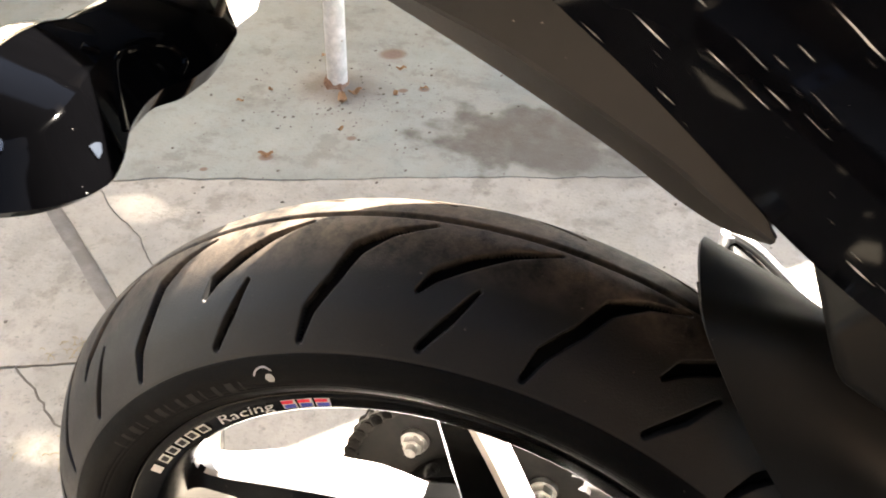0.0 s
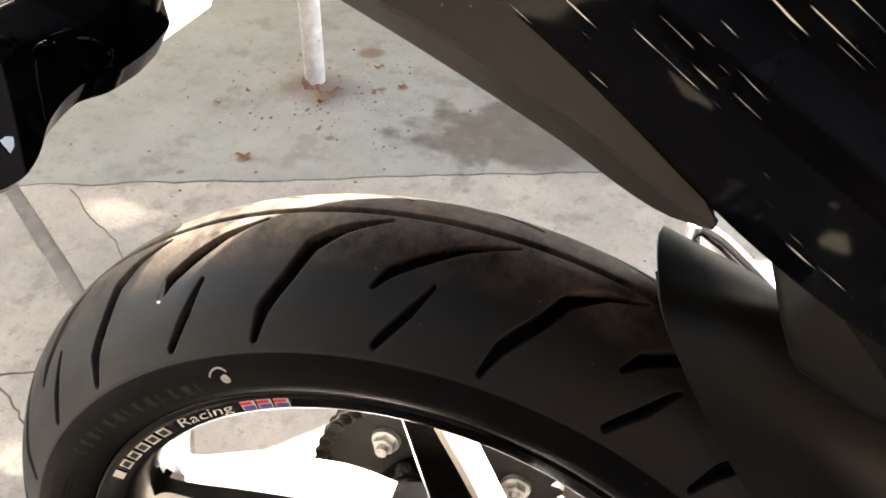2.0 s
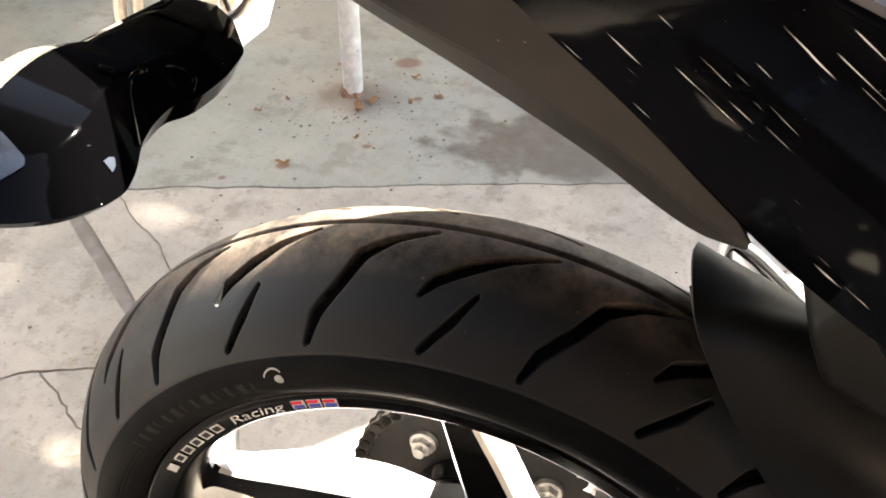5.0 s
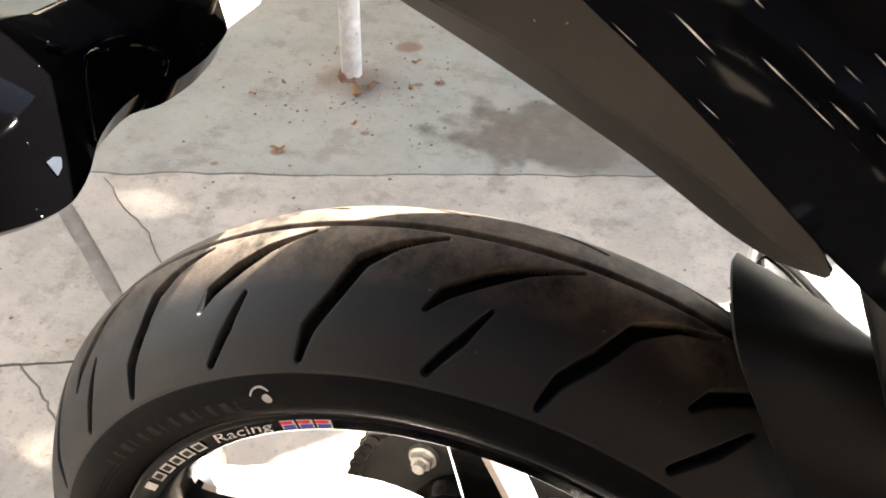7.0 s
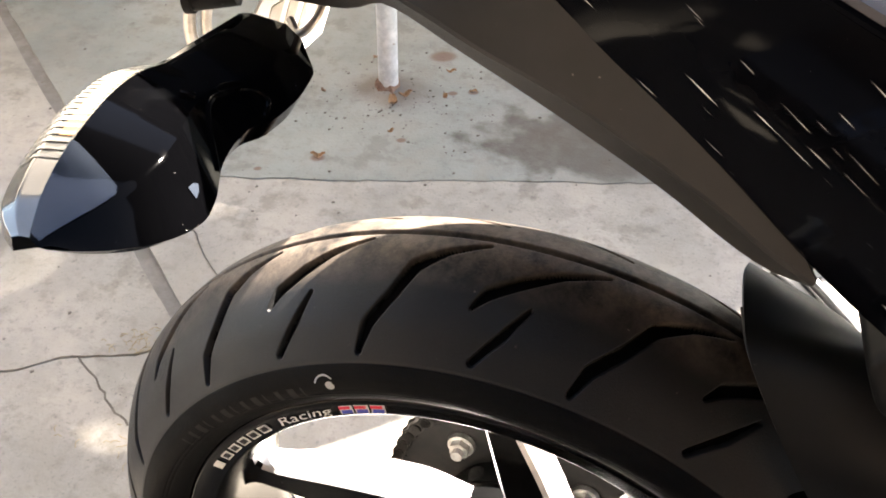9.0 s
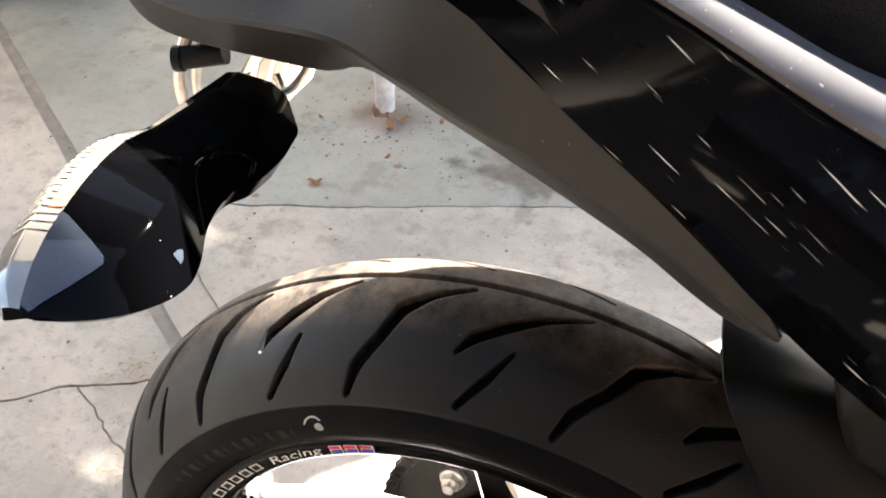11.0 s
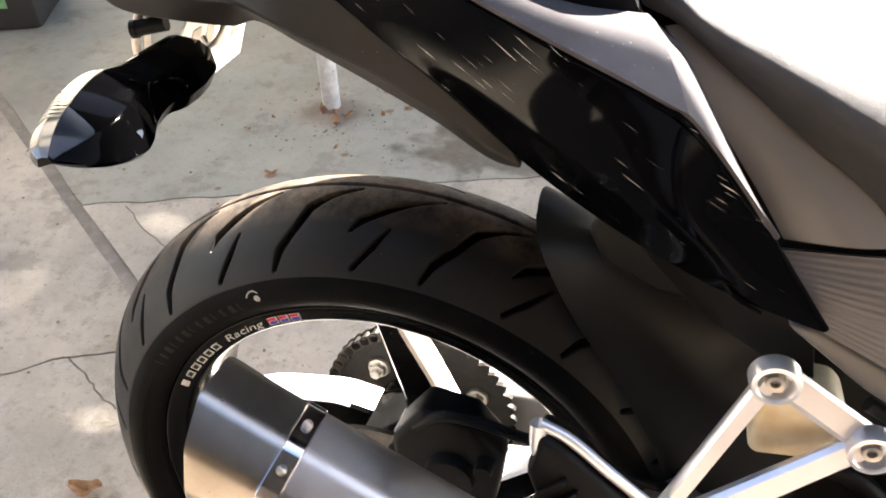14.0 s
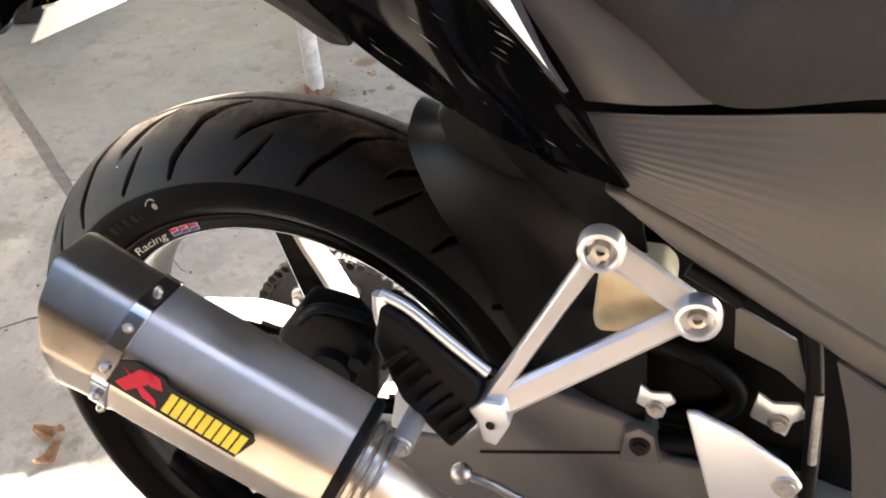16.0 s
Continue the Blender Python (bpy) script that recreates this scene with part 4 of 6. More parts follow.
# tail: lower cover, gloss side panel, dusty upper panel, cowl
black_low = [(-0.052, -0.092, 0.5190), (-0.044, -0.094, 0.5170), (-0.018, -0.104, 0.507), (0.004, -0.110, 0.494), (0.024, -0.111, 0.480), (0.045, -0.112, 0.469), (0.068, -0.113, 0.455), (0.090, -0.114, 0.438), (0.110, -0.115, 0.418), (0.130, -0.116, 0.404), (0.150, -0.117, 0.392), (0.178, -0.123, 0.380), (0.205, -0.131, 0.370), (0.255, -0.141, 0.352), (0.3060, -0.1385, 0.3390)]
grey_low = [(-0.051, -0.0925, 0.5200), (-0.034, -0.099, 0.5240), (-0.002, -0.115, 0.5400), (0.0128, -0.1250, 0.5410), (0.0307, -0.1345, 0.5365), (0.0607, -0.1440, 0.5265), (0.0807, -0.1500, 0.5190), (0.1033, -0.1580, 0.5110), (0.1294, -0.1680, 0.5032), (0.1557, -0.1780, 0.4955), (0.1811, -0.1865, 0.4880), (0.1970, -0.1900, 0.4815), (0.2060, -0.1885, 0.4775), (0.2220, -0.1780, 0.4580), (0.2430, -0.1630, 0.4290), (0.2640, -0.1495, 0.4000), (0.3068, -0.1390, 0.3410)]
side_mid = []
for i, (a_, b_) in enumerate(zip(spline(black_low, 17), grey_low)):
    x_, y_, z_ = (0.55 * p_ + 0.45 * q_ for p_, q_ in zip(a_, b_))
    bulge = math.sin(math.pi * i / 16)
    side_mid.append((x_, y_ - 0.002 * bulge, z_ - 0.001 * bulge))
for sgn, nm in ((1, "near"), (-1, "far")):
    def mir(r):
        return [(x, sgn * y, z) for x, y, z in r]
    bm = bmesh.new()
    R = np.array([smoothed(mir(q), 90, k_) for q, k_ in ((black_low, 120), (side_mid, 120), (grey_low, 25))])
    G = np.array([spline(R[:, i], 72) for i in range(90)])
    shell(bm, G, 0.0012 * sgn)
    bpart("tail_side_panel", bm, GLOSS_BLACK, "gloss black tail side panel with water spots and painted glints", 60)
    grey_top = [(-0.001, -0.1110, 0.5555), (0.006, -0.1125, 0.5545), (0.030, -0.115, 0.544), (0.059, -0.116, 0.531), (0.085, -0.117, 0.521), (0.111, -0.118, 0.511), (0.145, -0.119, 0.5040), (0.166, -0.1210, 0.5035), (0.181, -0.124, 0.5040)]
    grey_bot = [(-0.001, -0.1140, 0.5425)] + [(x, y - 0.0012, z + 0.001) for x, y, z in grey_low[3:13]]
    # a broad shelf that ends in a crease from the notch to the lower corner, and a steep facet down to the point
    inner = [grey_top[-1], (0.190, -0.1190, 0.4950), (0.200, -0.1180, 0.4860), (0.215, -0.1160, 0.4640), (0.231, -0.1200, 0.4400), (0.250, -0.1360, 0.4150), (0.266, -0.1475, 0.3985)]
    outer = [grey_bot[-1]] + [(x, y - 0.0012, z + 0.001) for x, y, z in grey_low[13:16]]
    G = []
    for low_, high_, n_, arch in ((smoothed(grey_bot, 56, 12), smoothed(grey_top, 56, 8), 56, 0.004), (spline(outer, 40), spline(inner, 40), 40, 0.001)):
        for i_ in range(n_):
            f_ = np.linspace(0, 1, 17)[:, None]
            G.append(low_[i_] + (np.array(high_[i_]) - low_[i_]) * f_ + arch * np.sin(math.pi * f_) * np.array((0, -0.4, 0.9)))
    del G[56]
    G = np.array(G) * np.array((1, sgn, 1))
    bm = bmesh.new()
    shell(bm, G, 0.003 * sgn)
    bpart("tail_top_panel", bm, GREY_PANEL, "dusty metallic grey upper tail panel", 28)
    bm = bmesh.new()
    tube(bm, mir([(x, y - 0.0006, z) for x, y, z in grey_low[2:]]), 0.0017, 8, 80)
    bpart("panel_lip", bm, GLOSS_BLACK, "rolled gloss lip along the side panel")
    bm = bmesh.new()
    tube(bm, mir([(0.2436, -0.1425, 0.3665), (0.2518, -0.1425, 0.3642), (0.2635, -0.1430, 0.3748), (0.2737, -0.1440, 0.3827)]), 0.0014, 8, 30)
    tube(bm, mir([(0.2436, -0.1425, 0.3665), (0.2537, -0.1415, 0.3547), (0.2699, -0.1405, 0.3459)]), 0.0012, 8, 24)
    bpart("pocket_lip", bm, GLOSS_BLACK, "gloss lip round a pocket in the side panel")
    band_low = [(-0.209, -0.046, 0.479), (-0.190, -0.054, 0.466), (-0.168, -0.058, 0.461), (-0.120, -0.064, 0.461), (-0.085, -0.072, 0.464), (-0.063, -0.078, 0.471), (-0.027, -0.086, 0.460), (0.006, -0.087, 0.446), (0.040, -0.087, 0.430), (0.065, -0.088, 0.418), (0.090, -0.098, 0.4085), (0.106, -0.107, 0.4060), (0.1195, -0.1140, 0.4080)]
    band_top = [(-0.207, -0.046, 0.484), (-0.190, -0.053, 0.490), (-0.150, -0.058, 0.501), (-0.110, -0.064, 0.509), (-0.085, -0.068, 0.510)] + [(x, y + 0.002, z + 0.002) for x, y, z in black_low[1:9]] + [(0.1205, -0.1150, 0.4095)]
    band_in = [(x, y + 0.035, z + 0.004) for x, y, z in band_low]
    bm = bmesh.new()
    bt, bl, bi = spline(band_top, 50), spline(band_low, 50), spline(band_in, 50)
    crease = spline([(-0.208, -0.048, 0.482), (-0.190, -0.058, 0.478), (-0.150, -0.068, 0.476), (-0.110, -0.078, 0.480), (-0.070, -0.092, 0.484), (-0.040, -0.102, 0.478), (-0.0155, -0.106, 0.4695), (0.0198, -0.110, 0.4585), (0.0517, -0.111, 0.4440), (0.0818, -0.1125, 0.4290), (0.0980, -0.1135, 0.4190), (0.1100, -0.1145, 0.4130), (0.1200, -0.1148, 0.4085)], 50)
    loft(bm, [mir([tuple(v) for v in bi]), mir([tuple(v) for v in bl]), mir([tuple(v) for v in crease]), mir([tuple(v) for v in bt])], 50, 8, 0.0025 * sgn, curved=False)
    bpart("undertail_cover", bm, DARK_GREY, "dark grey satin undertail cover", 18)
    # tail cowl behind the pillion seat: bevel and sunlit top
    cowl_low = [(-0.150, -0.076, 0.548), (-0.1164, -0.088, 0.5427), (-0.0803, -0.098, 0.535), (-0.0432, -0.112, 0.5295), (-0.0126, -0.122, 0.5270), (0.0054, -0.1265, 0.5224), (0.0225, -0.1300, 0.5158)]
    cowl_edge = [(-0.150, -0.072, 0.557), (-0.1038, -0.085, 0.5492), (-0.0741, -0.092, 0.5438), (-0.045, -0.102, 0.5401), (-0.016, -0.113, 0.5378), (0.0062, -0.1245, 0.5306), (0.0222, -0.1300, 0.5168)]
    rim_ = cowl_edge[:5] + [(-0.0093, -0.112, 0.5423)]
    cowl_a = [(-0.150, -0.062, 0.563), (-0.104, -0.074, 0.557), (-0.074, -0.081, 0.553), (-0.045, -0.090, 0.549), (-0.020, -0.100, 0.547), (-0.0107, -0.104, 0.5463)]
    cowl_b = [(-0.150, -0.040, 0.572), (-0.110, -0.048, 0.568), (-0.080, -0.054, 0.564), (-0.060, -0.060, 0.561), (-0.045, -0.064, 0.557), (-0.0398, -0.065, 0.5520)]
    cowl_top = [(-0.150, 0.0, 0.582), (-0.120, 0.0, 0.580), (-0.100, 0.0, 0.578), (-0.085, 0.0, 0.575), (-0.077, 0.0, 0.571), (-0.074, 0.0, 0.566)]
    bm = bmesh.new()
    loft(bm, [mir(cowl_low), mir(cowl_edge)], 40, 5, 0.003 * sgn)
    bpart("cowl_bevel", bm, BEVEL, "bevelled lower edge of the tail cowl", 60)
    bm = bmesh.new()
    loft(bm, [mir(rim_), mir(cowl_a), mir(cowl_b), mir(cowl_top)], 40, 14, 0.003 * sgn)
    bpart("tail_cowl", bm, COWL_GREY, "grey tail cowl bright in the sun", 60)
    # pillion seat half
    low = [(-0.002, -0.103, 0.548)] + [(x, y + 0.010, z - 0.004) for x, y, z in grey_top[1:9]]
    top = [(-0.002, -0.109, 0.5740), (0.007, -0.1125, 0.5740), (0.030, -0.114, 0.570), (0.059, -0.114, 0.563), (0.085, -0.114, 0.557), (0.111, -0.113, 0.552), (0.140, -0.1125, 0.550), (0.152, -0.112, 0.5490), (0.1600, -0.111, 0.5470)]
    crown = [(0.010, -0.099, 0.5855), (0.018, -0.103, 0.5850), (0.034, -0.106, 0.581), (0.059, -0.106, 0.573), (0.085, -0.106, 0.567), (0.111, -0.105, 0.562), (0.140, -0.104, 0.558), (0.155, -0.102, 0.5565), (0.1630, -0.100, 0.5540)]
    mid_s = [(0.030, 0.0, 0.592), (0.036, 0.0, 0.592), (0.046, 0.0, 0.589), (0.059, 0.0, 0.586), (0.085, 0.0, 0.579), (0.111, 0.0, 0.573), (0.140, 0.0, 0.569), (0.160, 0.0, 0.567), (0.1700, 0.0, 0.5640)]
    top = [(x, y + 0.0005, z + 0.0055) for x, y, z in top]
    crown = [(x, y - 0.0050, z - 0.0012) for x, y, z in crown]
    top, crown, mid_s = smoothed(top), smoothed(crown), smoothed(mid_s)
    bm = bmesh.new()
    padded(bm, [mir(smoothed(low)), mir(top), mir(crown), mir(mid_s)], 120, (10, 12, 18), 0.004 * sgn)
    loft(bm, [mir([low[0], top[0], crown[0], mid_s[0]]), mir([(0.004, -0.098, 0.515), (0.000, -0.096, 0.522), (-0.006, -0.088, 0.526), (-0.020, 0.0, 0.53)])], 24, 5, -0.003 * sgn)
    ends = [low[-1], top[-1], crown[-1], mid_s[-1]]
    loft(bm, [mir(ends), mir([(0.188, -0.098, 0.488), (0.160, -0.092, 0.512), (0.158, -0.082, 0.514), (0.165, 0.0, 0.514)])], 24, 5, 0.003 * sgn)
    bpart("pillion_seat", bm, SEAT_VINYL, "black textured pillion seat, top bleached by sun", 60)
    # side cover ahead of the notch and the rider's seat
    cov_l = [(0.192, -0.112, 0.498), (0.209, -0.118, 0.478), (0.235, -0.120, 0.440), (0.258, -0.121, 0.410), (0.275, -0.122, 0.386)]
    cov_r = [(0.200, -0.110, 0.499), (0.232, -0.111, 0.476), (0.270, -0.111, 0.447), (0.312, -0.111, 0.418), (0.354, -0.112, 0.388)]
    cov_m = [((p_[0] + q_[0]) / 2, (p_[1] + q_[1]) / 2 - 0.006 * k / 4, (p_[2] + q_[2]) / 2) for k, (p_, q_) in enumerate(zip(cov_l, cov_r))]
    bm = bmesh.new()
    loft(bm, [mir(cov_l), mir(cov_m), mir(cov_r)], 24, 10, -0.003 * sgn)
    bpart("side_cover", bm, SATIN_GREY, "satin brown-black side cover below the seat", 60)
    s0 = [(0.180, -0.104, 0.506), (0.2015, -0.109, 0.500), (0.2335, -0.110, 0.477), (0.2715, -0.110, 0.448), (0.3135, -0.110, 0.419), (0.3555, -0.111, 0.3885), (0.437, -0.116, 0.402), (0.560, -0.120, 0.418)]
    s1 = [(0.172, -0.100, 0.520), (0.196, -0.113, 0.511), (0.216, -0.115, 0.497), (0.275, -0.118, 0.468), (0.334, -0.119, 0.441), (0.367, -0.122, 0.464), (0.450, -0.122, 0.480), (0.560, -0.122, 0.492)]
    s2 = [(0.165, -0.080, 0.532), (0.205, -0.088, 0.521), (0.228, -0.094, 0.510), (0.286, -0.100, 0.484), (0.344, -0.102, 0.462), (0.385, -0.104, 0.482), (0.455, -0.108, 0.503), (0.560, -0.116, 0.520)]
    s3 = [(0.155, 0.0, 0.553), (0.215, 0.0, 0.530), (0.252, 0.0, 0.514), (0.295, 0.0, 0.505), (0.340, 0.0, 0.500), (0.386, 0.0, 0.505), (0.460, 0.0, 0.525), (0.560, 0.0, 0.560)]
    bm = bmesh.new()
    padded(bm, [mir(s0), mir(s1), mir(s2), mir(s3)], 80, (10, 10, 16), 0.004 * sgn)
    seat_ = bpart("rider_seat", bm, SEAT_SIDE, "black rider seat with sunlit top", 60)
    bm = bmesh.new()
    tube(bm, mir([(x, y - 0.0022, z) for x, y, z in s0[1:6]]), 0.0011, 8, 40)
    part("seam_piping", bm, MATT_BLACK, seat_)
    # ribbed lower side cover below the dark gap
    r0 = [(0.276, -0.120, 0.378), (0.313, -0.120, 0.380), (0.353, -0.119, 0.383), (0.437, -0.120, 0.393), (0.560, -0.122, 0.405)]
    r1 = [(0.292, -0.128, 0.355), (0.330, -0.130, 0.348), (0.375, -0.130, 0.340), (0.450, -0.131, 0.325), (0.560, -0.134, 0.318)]
    r2 = [(0.306, -0.130, 0.333), (0.340, -0.131, 0.3175), (0.385, -0.131, 0.295), (0.470, -0.132, 0.250), (0.560, -0.134, 0.208)]
    R = np.array([spline(mir(q), 40) for q in (r0, r1, r2)])
    G = np.array([spline(R[:, i], 120) for i in range(40)])
    G[:, :, 1] += sgn * 0.00013 * np.sin(np.linspace(0, 14 * 2 * math.pi, 120))[None, :] * np.clip(1.20 - np.linspace(0, 1, 40) * 1.8, 0, 1)[:, None]
    bm = bmesh.new()
    shell(bm, G, 0.003 * sgn)
    bpart("lower_side_cover", bm, SATIN_GREY, "satin side cover with fine raised ribs", 60)
    # rail of the subframe
    bm = bmesh.new()
    ya, yb = sorted((sgn * -0.124, sgn * -0.106))
    prism(bm, [(0.2890, 0.3280), (0.3417, 0.2900), (0.4418, 0.2331), (0.4848, 0.2050), (0.5600, 0.1650), (0.5600, 0.2050), (0.4758, 0.2425), (0.4281, 0.2667), (0.3756, 0.2954), (0.3077, 0.3300)], ya, yb, 0.005, 4)
    bpart("subframe_rail", bm, SATIN_GREY, "satin brown-black subframe rail")
    bm = bmesh.new()
    tube(bm, mir([(0.350, -0.117, 0.2755), (0.3693, -0.118, 0.2660), (0.386, -0.118, 0.2560)]), 0.0052, 12, 12)
    bpart("cable_guide", bm, MATT_BLACK, "black cable guide under the rail")
    # footrest hanger, an open aluminium triangle
    hang = new("footrest_hanger")
    hang.parent = bike
    hang.location = (0, 0, AXLE)
    tagged(hang, "cast aluminium footrest hanger")
    b1, b2, ap = Vector((0.293, sgn * -0.112, 0.283)), Vector((0.361, sgn * -0.112, 0.2406)), Vector((0.232, sgn * -0.166, 0.180))

    def bar(p_, q_, w0, w1, t0):
        d_ = (q_ - p_)
        x_ = d_.normalized()
        n_ = (b2 - b1).cross(ap - b1).normalized()
        s_ = n_.cross(x_)
        rings = []
        for f in np.linspace(0, 1, 8):
            c_ = p_ + d_ * f
            w_ = w0 + (w1 - w0) * f
            rings.append([bm.verts.new(c_ + s_ * (w_ * cu_) + n_ * (t0 * cv_)) for cu_, cv_ in ((-1, -0.45), (-0.7, -1), (0.7, -1), (1, -0.45), (1, 0.45), (0.7, 1), (-0.7, 1), (-1, 0.45))])
        for a_, b_ in zip(rings[:-1], rings[1:]):
            for i in range(8):
                bm.faces.new((a_[i], a_[(i + 1) % 8], b_[(i + 1) % 8], b_[i]))
        bm.faces.new(rings[0][::-1])
        bm.faces.new(rings[-1])
    for p_, q_, w0, w1 in ((b1, ap, 0.0068, 0.0062), (b2, ap + Vector((0.006, 0, -0.004)), 0.0092, 0.0105), (b1, b2, 0.0105, 0.0105)):
        bm = bmesh.new()
        bar(p_, q_, w0, w1, 0.006)
        part("arm", bm, SILVER, hang, "silver cast arm", 40)
    for b_ in (b1, b2):
        bm = bmesh.new()
        lathe(bm, [(-0.0045, 0.0), (-0.0045, 0.0105), (-0.0140, 0.0110), (-0.0150, 0.0122), (-0.0145, 0.0148), (-0.011, 0.0160), (-0.002, 0.0165), (-0.002, 0.0)] if sgn > 0 else [(0.0145, 0.0), (0.0145, 0.0175), (0.011, 0.0190), (-0.008, 0.0190), (-0.008, 0.0)], 40, b_, False)
        part("boss", bm, SILVER, hang, "turned boss round the bolt", 40)
    ya, yb = sorted((sgn * -0.178, sgn * -0.150))
    bm = bmesh.new()
    prism(bm, [(0.2175, 0.1733), (0.2285, 0.1840), (0.2425, 0.1844), (0.2475, 0.1658), (0.2380, 0.1440), (0.2285, 0.1460), (0.2238, 0.1616)], ya, yb, 0.002, 3)
    part("foot_lug", bm, SILVER, hang, "clevis lug holding the footrest", 40)
    # a dark stud added in place of the lug's shaded round hole
    bm = bmesh.new()
    lathe(bm, [(-0.0135, 0.0), (-0.0135, 0.0026), (-0.0125, 0.0034), (-0.006, 0.0036)], 20, (0.2335, sgn * -0.166, 0.1630), False)
    part("lug_hole", bm, DARK_METAL, hang, "dark stud drawn for the round hole in the lug")
    for b_ in (b1, b2):
        bm = bmesh.new()
        lathe(bm, [(-0.0080, 0.0), (-0.0080, 0.0030), (-0.0120, 0.0032), (-0.0125, 0.0060), (-0.0050, 0.0066)], 30, b_, False)
        part("bolt", bm, STEEL, hang)
    bm = bmesh.new()
    ya, yb = sorted((sgn * -0.176, sgn * -0.146))
    prism(bm, [(0.154, 0.248), (0.147, 0.215), (0.166, 0.168), (0.203, 0.128), (0.224, 0.158), (0.224, 0.196), (0.172, 0.238)], ya, yb, 0.005, 3)
    peg = part("footrest", bm, MATT_BLACK, hang, "folded black rubber passenger footrest")
    for k in range(7):
        f = k / 6
        bm = bmesh.new()
        box(bm, (0.0035, 0.008, 0.028), pose(0.165 + 0.048 * f, sgn * -0.177, 0.208 - 0.052 * f, 0, 42, 0), 0.001)
        part("rubber_rib", bm, MATT_BLACK, peg)
    bm = bmesh.new()
    tube(bm, [(0.152, sgn * -0.166, 0.252), (0.172, sgn * -0.166, 0.2435), (0.200, sgn * -0.167, 0.2225), (0.228, sgn * -0.166, 0.200)], 0.0042, 12, 16)
    tube(bm, [(0.152, sgn * -0.166, 0.252), (0.153, sgn * -0.168, 0.236), (0.158, sgn * -0.170, 0.222)], 0.006, 12, 8)
    part("footrest_core", bm, SILVER, hang, "bare metal edge of the footrest")

bm = bmesh.new()
prism(bm, [(-0.075, 0.512), (0.0, 0.545), (0.17, 0.495), (0.25, 0.42), (0.20, 0.39), (0.10, 0.43), (0.0, 0.475)], -0.088, 0.088, 0.006, 3)
prism(bm, [(0.20, 0.49), (0.27, 0.44), (0.34, 0.405), (0.56, 0.415), (0.56, 0.36), (0.27, 0.34)], -0.104, 0.104, 0.006, 3)
bpart("seat_pan", bm, MATT_BLACK, "black inner seat pan")
bm = bmesh.new()
prism(bm, [(0.162, 0.345), (0.175, 0.320), (0.21, 0.303), (0.30, 0.29), (0.30, 0.40), (0.20, 0.40)], -0.072, 0.072, 0.006, 3)
bpart("underseat_tray", bm, MATT_BLACK, "black plastic tray above the tyre")

# number plate and its bracket
bm = bmesh.new()
loft(bm, [[(-0.168, -0.081, 0.377), (-0.179, 0.018, 0.3755), (-0.190, 0.118, 0.374)], [(-0.148, -0.010, 0.4605), (-0.155, 0.053, 0.4600), (-0.162, 0.116, 0.459)]], 24, 10, 0.0015)
plate = bpart("number_plate", bm, WHITE, "white number plate under the tail, embossed from behind")
for k in range(6):
    bm = bmesh.new()
    f = 0.10 + 0.15 * k
    box(bm, (0.0012, 0.014, 0.034), pose(-0.1520 - 0.022 * f, -0.081 + 0.198 * f, 0.417, 0, 18, 0), 0.0004)
    part("embossed_bar", bm, PLATE_MARK, plate)
bm = bmesh.new()
tube(bm, [(-0.165, -0.048, 0.470), (-0.172, -0.052, 0.452), (-0.177, -0.052, 0.430), (-0.172, -0.050, 0.405)], 0.0032, 10, 20)
tube(bm, [(-0.158, -0.044, 0.470), (-0.166, -0.048, 0.450), (-0.170, -0.048, 0.430), (-0.166, -0.046, 0.405)], 0.0026, 10, 20)
tube(bm, [(-0.108, -0.030, 0.470), (-0.110, -0.044, 0.448), (-0.118, -0.050, 0.438), (-0.128, -0.040, 0.440)], 0.0022, 10, 20)
bpart("plate_bracket", bm, STEEL, "bent wire plate bracket")
bm = bmesh.new()
tube(bm, [(-0.172, -0.055, 0.447), (-0.150, -0.050, 0.452)], 0.0058, 16, 6)
tube(bm, [(-0.175, -0.056, 0.4465), (-0.171, -0.055, 0.447)], 0.0066, 16, 4)
bpart("plate_lamp", bm, MATT_BLACK, "small black plate lamp")
bm = bmesh.new()
tube(bm, [(-0.138, -0.030, 0.530), (-0.140, -0.034, 0.505)], 0.004, 10, 6)
bpart("luggage_hook", bm, STEEL)

# rear box of the undertail
bm = bmesh.new()
prism(bm, [(-0.211, 0.480), (-0.200, 0.492), (-0.115, 0.513), (-0.060, 0.512), (-0.030, 0.490), (-0.050, 0.470), (-0.087, 0.462), (-0.168, 0.460)], -0.052, 0.052, 0.006, 4)
bpart("undertail_box", bm, DARK_GREY, "dark grey plastic undertail box", 40)
bm = bmesh.new()
prism(bm, [(-0.196, 0.492), (-0.146, 0.530), (-0.060, 0.535), (-0.060, 0.505), (-0.115, 0.510)], -0.035, 0.052, 0.006, 3)
bpart("tail_light", bm, MATT_BLACK, "black rear light housing", 40)


